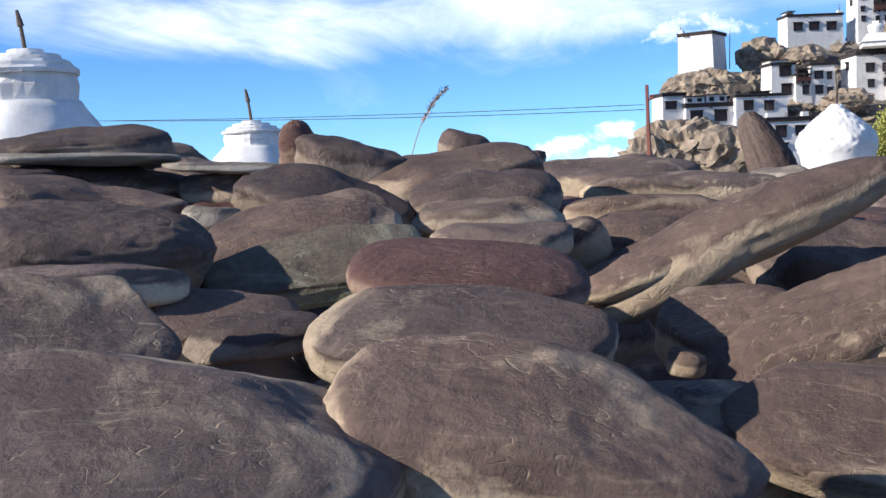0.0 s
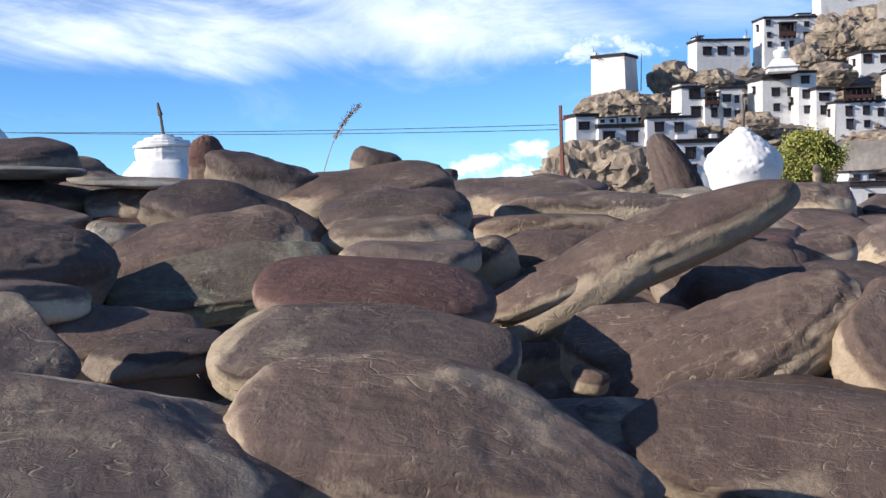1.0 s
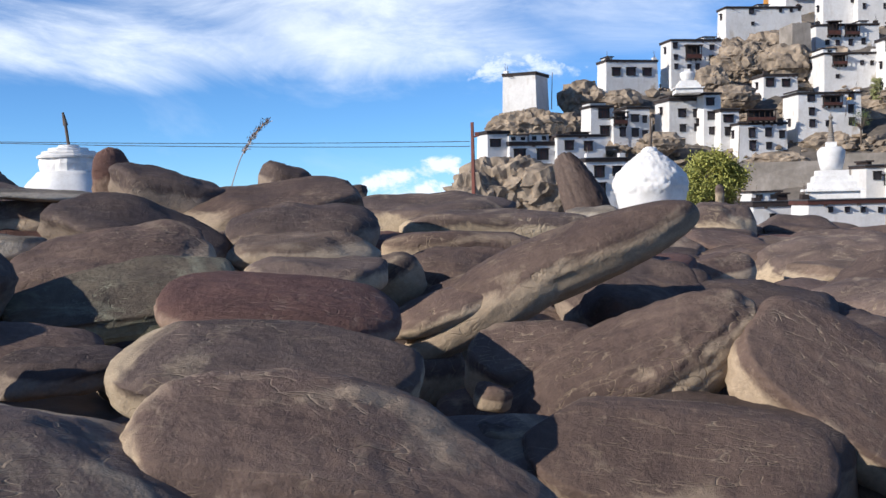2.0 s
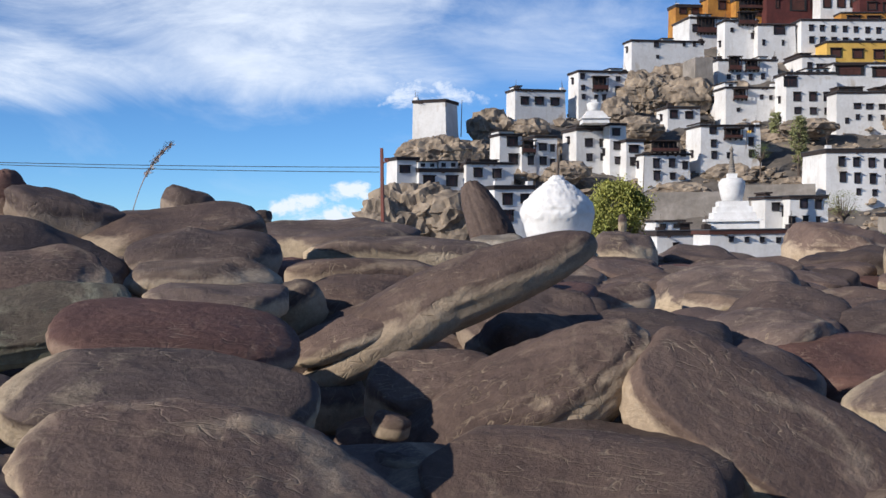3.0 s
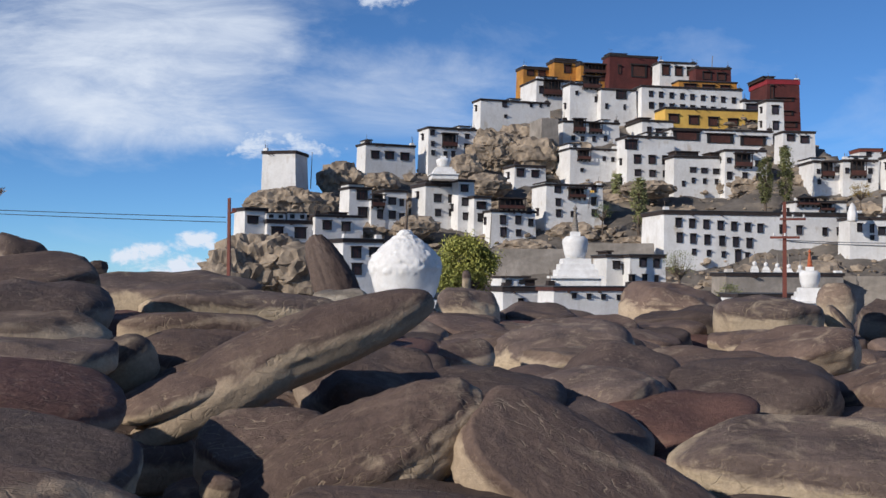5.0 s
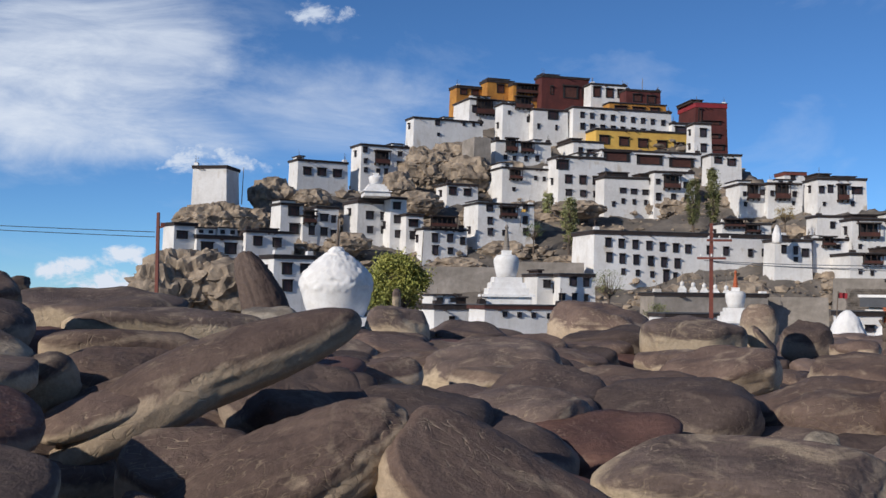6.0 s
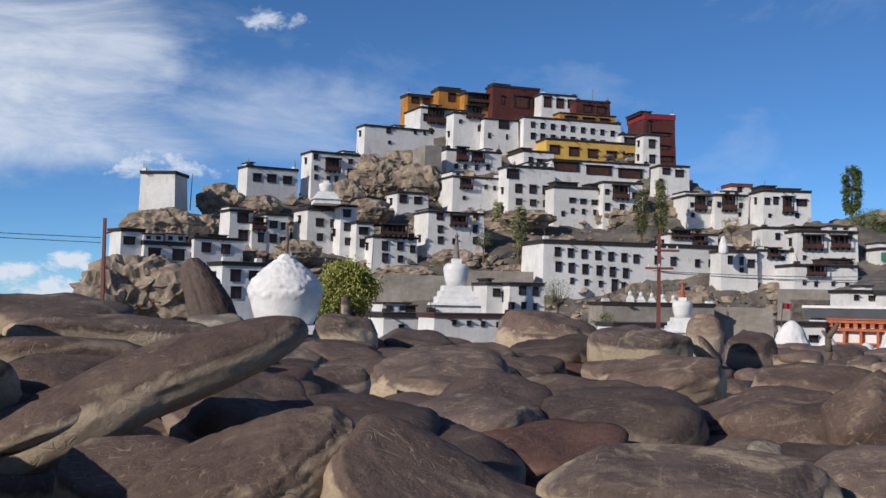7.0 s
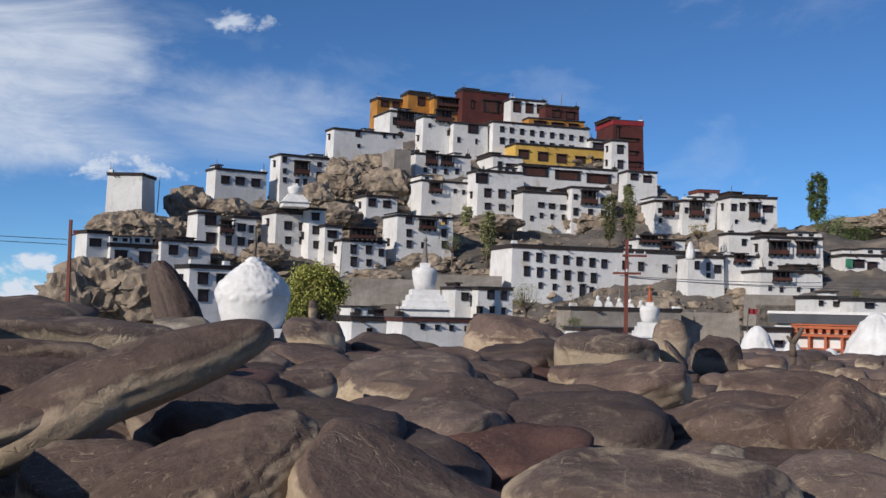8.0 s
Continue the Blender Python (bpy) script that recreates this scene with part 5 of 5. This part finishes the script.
def stone_form(bm, m, a, b, c, e1=0.76, e2=0.56, taper=0.0, bend=0.0, hump=0.0, wob=0.12, seed=1, fine=0):
    nu, nv = (130, 70) if fine > 1 else (44, 24) if fine else (30, 16)
    rings = []
    for j in range(1, nv):
        v = -math.pi / 2 + math.pi * j / nv
        rings.append([bm.verts.new(m @ stone_point(2 * math.pi * i / nu, v, a, b, c, e1, e2, taper, bend, hump, wob, seed)) for i in range(nu)])
    for r, s in zip(rings, rings[1:]):
        for i in range(nu):
            bm.faces.new((r[i], r[(i + 1) % nu], s[(i + 1) % nu], s[i]))
    for ring, v in ((rings[0][::-1], -math.pi / 2), (rings[-1], math.pi / 2)):
        tip = bm.verts.new(m @ stone_point(0, v, a, b, c, e1, e2, taper, bend, hump, wob, seed))
        for i in range(nu):
            bm.faces.new((ring[i], ring[(i + 1) % nu], tip))


def club_stone(x, y, z, rx, ry, rz):
    """A long rounded shaft whose lower end splits into two worn tongues."""
    bm = bmesh.new()
    stone_form(bm, pose(0.045, 0, 0.005), 0.235, 0.088, 0.058, 0.85, 0.85, -0.16, 0, 0, 0.08, 35, 1)
    stone_form(bm, pose(-0.13, -0.045, -0.020, 0, -7, 9), 0.190, 0.060, 0.040, 0.8, 0.8, 0.35, 0, 0, 0.10, 135, 1)
    stone_form(bm, pose(-0.13, 0.062, 0.010, 0, 3, -12), 0.165, 0.045, 0.028, 0.8, 0.8, 0.25, 0, 0, 0.12, 136, 1)
    ob = new("mani_stone", mesh_of("mani_stone", bm, STONES["purple"][0], True))
    ob.matrix_world = pose(x, y, z, rx, ry, rz)
    weld = ob.modifiers.new("weld", "REMESH")
    weld.mode, weld.voxel_size, weld.use_smooth_shade = "VOXEL", 0.0045, True
    ease = ob.modifiers.new("ease", "SMOOTH")
    ease.factor, ease.iterations = 0.5, 6
    tagged(ob, "long tan club-shaped stone propped up over the heap", "stone", "carved stones of the heap")


stone(0.078, 0.954, 1.522, 0.190, 0.105, 0.042, 24, 14.0, -4.473, "purple", hump=0.3, e2=0.58, wob=0.04, label='large purple-brown carved slab with a painted sunlit pale edge', seed=1, fine=2)
stone(-0.239, 0.866, 1.554, 0.201, 0.111, 0.032, 30, 5.794, 15.448, "grey", wob=0.06, label='large grey-brown carved slab leaning in the heap', seed=2, fine=2)
stone(0.013, 1.239, 1.582, 0.172, 0.096, 0.027, 24, 4.794, -0.603, "grey", wob=0.05, e2=0.42, seed=3, fine=2)
stone(0.035, 1.594, 1.614, 0.167, 0.125, 0.027, 12, 5.794, -1.256, "red", wob=0.04, e1=0.6, e2=0.72, seed=4, fine=2)
stone(-0.399, 1.176, 1.606, 0.121, 0.086, 0.019, 38, 6.794, 18.75, "grey", e2=0.42, seed=5, fine=2)
stone(-0.284, 1.463, 1.582, 0.104, 0.078, 0.017, 25, 8.794, 10.986, "purple", seed=6)
stone(-0.23, 1.349, 1.573, 0.084, 0.063, 0.015, 8, -3.206, 9.656, "dark", seed=7)
stone(-0.513, 1.671, 1.668, 0.174, 0.13, 0.056, 14, 5.794, 17.064, "dark", wob=0.06, seed=8, fine=2)
stone(-0.451, 1.426, 1.64, 0.132, 0.04, 0.021, 6, 4.794, 17.554, "grey", seed=9)
stone(-0.198, 1.735, 1.629, 0.169, 0.105, 0.027, 26, -7.206, 6.516, "green", seed=10, fine=2)
stone(-0.262, 2.031, 1.665, 0.188, 0.135, 0.03, 18, -9.206, 7.355, "purple", seed=11, fine=2)
stone(-0.241, 2.337, 1.702, 0.192, 0.144, 0.043, 14, 12.794, 5.882, "dark", hump=0.3, seed=12)
stone(-0.699, 2.191, 1.731, 0.211, 0.158, 0.039, 10, 5.794, 17.695, "purple", seed=13, fine=2)
stone(-0.775, 2.691, 1.781, 0.197, 0.148, 0.037, 8, 6.794, 16.063, "purple", seed=14)
stone(-0.912, 2.435, 1.783, 0.103, 0.077, 0.03, 8, 2.794, 20.527, "dark", seed=15)
stone(-0.971, 2.941, 1.868, 0.284, 0.213, 0.040, 5, -1.206, 18.266, "dark", taper=0.25, label='dark brown club-ended slab resting on thin pale slabs', seed=16, fine=2)
stone(-0.823, 2.623, 1.83, 0.235, 0.176, 0.012, 2, 2.794, 17.424, "pale", e2=0.4, seed=17)
stone(-0.437, 2.156, 1.697, 0.055, 0.041, 0.019, 5, 2.794, 11.448, "pale", seed=18)
stone(-0.458, 2.661, 1.751, 0.15, 0.112, 0.037, 8, -1.206, 9.773, "purple", seed=19)
stone(-0.485, 2.605, 1.795, 0.151, 0.113, 0.01, 2, 3.794, 10.54, "pale", e2=0.4, seed=20)
stone(-0.381, 3.176, 1.845, 0.057, 0.043, 0.082, 20, -12.206, 6.844, "red", e1=1.0, e2=0.9, seed=21)
stone(-0.223, 2.991, 1.806, 0.161, 0.121, 0.046, 8, 11.794, 4.267, "dark", seed=22)
stone(0.083, 3.598, 1.836, 0.084, 0.063, 0.051, 10, 14.794, -1.325, "dark", seed=23)
stone(0.039, 2.9, 1.752, 0.233, 0.175, 0.05, 10, -3.206, -0.779, "purple", seed=24)
stone(0.094, 2.398, 1.708, 0.155, 0.116, 0.041, 12, -1.206, -2.234, "dark", e1=0.6, e2=0.72, seed=25)
stone(0.086, 2.147, 1.676, 0.139, 0.104, 0.024, 8, -0.206, -2.303, "tan", e1=0.6, e2=0.5, seed=26)
stone(0.247, 2.081, 1.617, 0.06, 0.045, 0.041, 15, -29.206, -6.756, "grey", e2=0.75, seed=27)
stone(0.101, 1.994, 1.637, 0.124, 0.093, 0.024, 8, 0.794, -2.898, "grey", seed=28)
stone(0.505, 2.65, 1.648, 0.225, 0.069, 0.036, 8, 2.794, -10.788, "purple", seed=29)
stone(0.661, 3.13, 1.685, 0.276, 0.083, 0.044, 6, 2.794, -11.917, "grey", e2=0.5, seed=30)
stone(0.518, 3.461, 1.728, 0.252, 0.189, 0.041, 8, -0.206, -8.507, "grey", seed=31)
stone(0.325, 3.786, 1.792, 0.034, 0.025, 0.026, 5, 2.794, -4.909, "dark", seed=32)
stone(0.409, 2.309, 1.599, 0.122, 0.092, 0.051, 14, -1.206, -10.044, "purple", seed=33)
stone(1.266, 4.213, 1.688, 0.12, 0.09, 0.032, 4, -0.206, -16.727, "pale", seed=34)
club_stone(0.507, 1.931, 1.628, 8, -20.5, -14.7)
stone(0.318, 1.946, 1.571, 0.103, 0.077, 0.022, 10, -17.206, -9.294, "purple", wob=0.04, e2=0.75, seed=36)
stone(0.722, 2.121, 1.547, 0.162, 0.121, 0.077, 20, 7.794, -18.805, "dark", seed=37)
stone(0.419, 1.681, 1.504, 0.104, 0.078, 0.048, 22, 2.794, -13.989, "purple", seed=38)
stone(0.325, 1.544, 1.483, 0.027, 0.02, 0.015, 16, 8.794, -11.897, "purple", seed=39)
stone(0.512, 1.600, 1.487, 0.240, 0.115, 0.066, 20, -29.0, -18.767, "purple", taper=-0.12, e1=0.8, e2=0.85, wob=0.04, label='purple-brown carved stone with a broad rounded foot', seed=40, fine=2)
stone(0.473, 1.225, 1.46, 0.177, 0.107, 0.028, 30, 7.838, -20.406, "purple", wob=0.06, e2=0.42, label='round purple-brown slab with worn carved rows', seed=41, fine=2)
stone(0.301, 1.33, 1.432, 0.052, 0.039, 0.064, 25, 2.794, -12.733, "grey", seed=42)
stone(0.862, 1.410, 1.436, 0.25, 0.120, 0.050, 26, 31.48, -30.083, "purple", e2=0.34, wob=0.05, label='thick grey-brown slab tilted on edge with a tan rim', e1=0.6, seed=43, fine=2)
stone(1.401, 1.599, 1.452, 0.279, 0.116, 0.045, 22, 1.674, -39.288, "grey", wob=0.05, label='grey-brown slab with a row of worn carved strokes', seed=44, fine=2)
stone(2.295, 2.355, 1.447, 0.232, 0.174, 0.093, 16, -4.326, -43.014, "purple", hump=0.3, seed=45)
stone(2.442, 2.062, 1.463, 0.143, 0.107, 0.157, 25, -29.326, -48.546, "purple", seed=46)
stone(1.829, 1.534, 1.439, 0.145, 0.109, 0.057, 20, -1.326, -48.306, "grey", seed=47)
stone(1.806, 1.848, 1.454, 0.041, 0.031, 0.034, 15, -1.326, -42.762, "pale", seed=48)
stone(1.853, 2.46, 1.469, 0.231, 0.173, 0.06, 16, -4.326, -35.668, "dark", seed=49)
stone(1.438, 2.485, 1.478, 0.17, 0.127, 0.059, 18, -7.326, -28.65, "grey", seed=50)
stone(1.89, 3.621, 1.523, 0.268, 0.201, 0.083, 10, -3.035, -26.873, "grey", seed=51)
stone(1.683, 3.826, 1.503, 0.129, 0.097, 0.06, 10, -0.035, -23.08, "grey", seed=52)
stone(1.802, 3.326, 1.501, 0.173, 0.13, 0.035, 6, -0.035, -27.707, "tan", seed=53)
stone(1.629, 2.732, 1.473, 0.178, 0.133, 0.074, 14, -6.035, -29.911, "dark", hump=0.4, seed=54)
stone(2.164, 3.107, 1.475, 0.217, 0.163, 0.054, 10, -0.035, -34.094, "purple", seed=55)
stone(2.039, 2.702, 1.451, 0.256, 0.192, 0.06, 12, 1.965, -36.19, "dark", seed=56)
stone(2.712, 3.329, 1.512, 0.224, 0.168, 0.067, 14, -8.035, -38.504, "purple", seed=57)
stone(3.411, 4.438, 1.594, 0.25, 0.187, 0.088, 10, 1.965, -37.031, "grey", e1=0.6, seed=58)
stone(3.787, 5.881, 1.62, 0.306, 0.229, 0.119, 10, 1.965, -32.367, "purple", seed=59)
stone(3.285, 5.011, 1.543, 0.232, 0.174, 0.079, 8, -4.035, -32.768, "dark", seed=60)
stone(2.247, 5.332, 1.635, 0.161, 0.121, 0.091, 10, -0.035, -22.374, "grey", seed=61)
stone(2.543, 6.076, 1.765, 0.026, 0.02, 0.046, 10, -0.035, -22.289, "grey", seed=62)
stone(1.766, 4.443, 1.536, 0.25, 0.187, 0.077, 10, -0.035, -21.098, "purple", seed=63)
stone(2.746, 5.544, 1.57, 0.24, 0.18, 0.054, 8, 1.965, -25.897, "dark", seed=64)
stone(2.652, 4.691, 1.541, 0.193, 0.145, 0.048, 8, -0.035, -28.955, "purple", seed=65)
stone(2.97, 4.012, 1.502, 0.154, 0.115, 0.051, 8, -4.035, -35.939, "purple", seed=66)
stone(1.475, 5.17, 1.805, 0.195, 0.085, 0.075, 6, 66, -15.6, "umber", taper=0.32, e1=0.8, e2=0.7, wob=0.05, label='dark rounded stone standing upright on the heap', seed=67, fine=2)
stone(4.161, 4.86, 1.636, 0.102, 0.076, 0.117, 15, -1.326, -39.93, "tan", e2=0.8, seed=68)
stone(3.782, 4.392, 1.57, 0.098, 0.073, 0.037, 5, 50.674, -40.022, "grey", seed=69)
stone(4.613, 4.994, 1.56, 0.142, 0.106, 0.094, 12, 6.674, -42.125, "dark", seed=70)
stone(4.521, 4.53, 1.513, 0.133, 0.1, 0.055, 8, -1.326, -44.304, "purple", seed=71)
stone(3.306, 3.195, 1.491, 0.24, 0.18, 0.063, 12, -1.326, -45.096, "purple", seed=72)
stone(5.559, 5.037, 1.448, 0.104, 0.078, 0.058, 10, 0.64, -47.275, "grey", seed=73)
stone(5.284, 4.594, 1.433, 0.111, 0.083, 0.057, 10, 2.543, -48.411, "tan", seed=74)
stone(4.6, 3.855, 1.425, 0.089, 0.067, 0.059, 10, 3.397, -49.359, "purple", seed=75)
stone(4.499, 3.968, 1.413, 0.113, 0.085, 0.051, 10, 5.753, -47.912, "dark", seed=76)
stone(6.851, 5.844, 1.453, 0.107, 0.08, 0.047, 10, 2.512, -49.082, "grey", seed=77)
stone(5.815, 5.493, 1.417, 0.107, 0.08, 0.041, 10, 5.431, -46.125, "purple", seed=78)
stone(6.957, 6.473, 1.452, 0.104, 0.078, 0.04, 10, -8.862, -46.635, "dark", seed=79)
stone(3.858, 3.481, 1.407, 0.129, 0.097, 0.053, 10, -1.876, -47.156, "purple", seed=80)
stone(3.828, 3.215, 1.418, 0.112, 0.084, 0.058, 10, 5.768, -49.163, "grey", seed=81)


# ---- fill of the heap and the wall that carries it ----
def heap_top(u, v):
    """Height of the heap's upper layer, along (u) and across (v) the wall."""
    u, v = min(max(u, 0.0), 9.0), min(max(v, 0.4), 3.8)
    return 1.4298 - 0.0333 * u + 0.1190 * v - 0.0189 * u * v + 0.0049 * u * u + 0.0140 * v * v


def along(u, v):
    return 0.88 * u - 0.475 * v, 0.475 * u + 0.88 * v


def build_wall():
    bm = bmesh.new()
    nu, nv = 80, 40
    grid = []
    for i in range(nu + 1):
        row = []
        for j in range(nv + 1):
            u, v = -4 + 16 * i / nu, -0.9 + 4.8 * j / nv
            x, y = along(u, v)
            z = heap_top(u, v) - 0.22 + 0.04 * noise.noise(Vector((x * 2, y * 2, 0)))
            row.append(bm.verts.new((x, y, z)))
        grid.append(row)
    for i in range(nu):
        for j in range(nv):
            bm.faces.new((grid[i][j], grid[i + 1][j], grid[i + 1][j + 1], grid[i][j + 1]))
    ext = bmesh.ops.extrude_face_region(bm, geom=bm.faces[:])
    for v in ext["geom"]:
        if isinstance(v, bmesh.types.BMVert):
            v.co.z = -0.05
    bmesh.ops.recalc_face_normals(bm, faces=bm.faces)
    tagged(new("mani_wall", mesh_of("mani_wall", bm, RUBBLE)), "long rubble wall that carries the carved stones", "wall", kind="structure")


FILL_STONE = material("mixed_slate", (0.185, 0.132, 0.105), (0.105, 0.073, 0.062), 7.0, 0.8, 0.6, 60.0, 0.3, island=True)


def fill_heap():
    """Stones below and between the named ones; those past the walk's stretch are one joined rest."""
    rng = random.Random(11)
    rest = bmesh.new()
    u, made = -3.6, 0
    while u < 11.4:
        v = -0.75
        while v < 3.75:
            uu, vv = u + rng.uniform(-0.12, 0.12), v + rng.uniform(-0.1, 0.1)
            x, y = along(uu, vv)
            near = math.hypot(x, y)
            a, k1, k2 = rng.uniform(0.13, 0.22), rng.uniform(0.6, 0.9), rng.uniform(0.22, 0.38)
            z = heap_top(uu, vv) - rng.uniform(0.075, 0.115) - (0.03 if near < 2.2 else 0) - (0.05 if vv > 2.9 else 0)
            turn = -math.degrees(math.atan2(x, y)) + rng.uniform(-30, 30)
            rx, ry, seed = rng.uniform(2, 16), rng.uniform(-9, 9), rng.randint(100, 900)
            tone = rng.choice(("purple", "purple", "grey", "dark", "dark", "red", "tan"))
            if -0.5 < uu < 6.6 and vv > 0.1 and near > 1.25 and made < 205:
                made += 1
                stone(x, y, z, a, a * k1, a * k2, rx, ry, turn, tone, seed=seed, fine=0)
            else:
                if near < 1.25:
                    z = 1.36 + rng.uniform(-0.03, 0.02)
                stone_form(rest, pose(x, y, z, rx, ry, turn), a, a * k1, a * k2, seed=seed)
            v += 0.30
        u += 0.36
    ob = new("stone_fill", mesh_of("stone_fill", rest, FILL_STONE, True))
    tagged(ob, "brown flat stones heaped along the wall", "stones", kind="stuff")


build_wall()
fill_heap()


def grass_stalk(x, y, z, h):
    """A dry seed stalk, bent to one side, with a feathery head."""
    rng = random.Random(3)
    root = thing("grass_stalk", pose(x, y, z), "dry bent grass stalk with a pale feathery head", "grass")
    pts = [Vector((0.30 * h * t + 0.22 * h * t ** 3, 0, h * (t - 0.12 * t * t))) for t in [i / 10 for i in range(11)]]
    bm = bmesh.new()
    for p, q in zip(pts, pts[1:]):
        rod(bm, p, q, 0.0016, 0.0014, 5)
    part("stem", bm, STRAW, root)
    bm = bmesh.new()
    for i in range(260):
        t = rng.uniform(0.45, 1.0)
        k = min(9, int(t * 10))
        p = pts[k].lerp(pts[k + 1], t * 10 - k) + Vector((rng.gauss(0, 0.004), rng.gauss(0, 0.004), rng.gauss(0, 0.004)))
        d = Vector((0.6 + rng.gauss(0, 0.4), rng.gauss(0, 0.4), 0.7 + rng.gauss(0, 0.4))).normalized() * 0.012
        s = d.orthogonal().normalized() * 0.0014
        bm.faces.new([bm.verts.new(q) for q in (p, p + d * 0.5 + s, p + d, p + d * 0.5 - s)])
    part("seed_head", bm, STRAW, root, "pale feathery seed head")


STRAW = material("dry_straw", (0.48, 0.36, 0.27), (0.32, 0.21, 0.16), 20.0, 0.8, 0.1, 100.0)
grass_stalk(-0.083, 3.598, 1.818, 0.232)
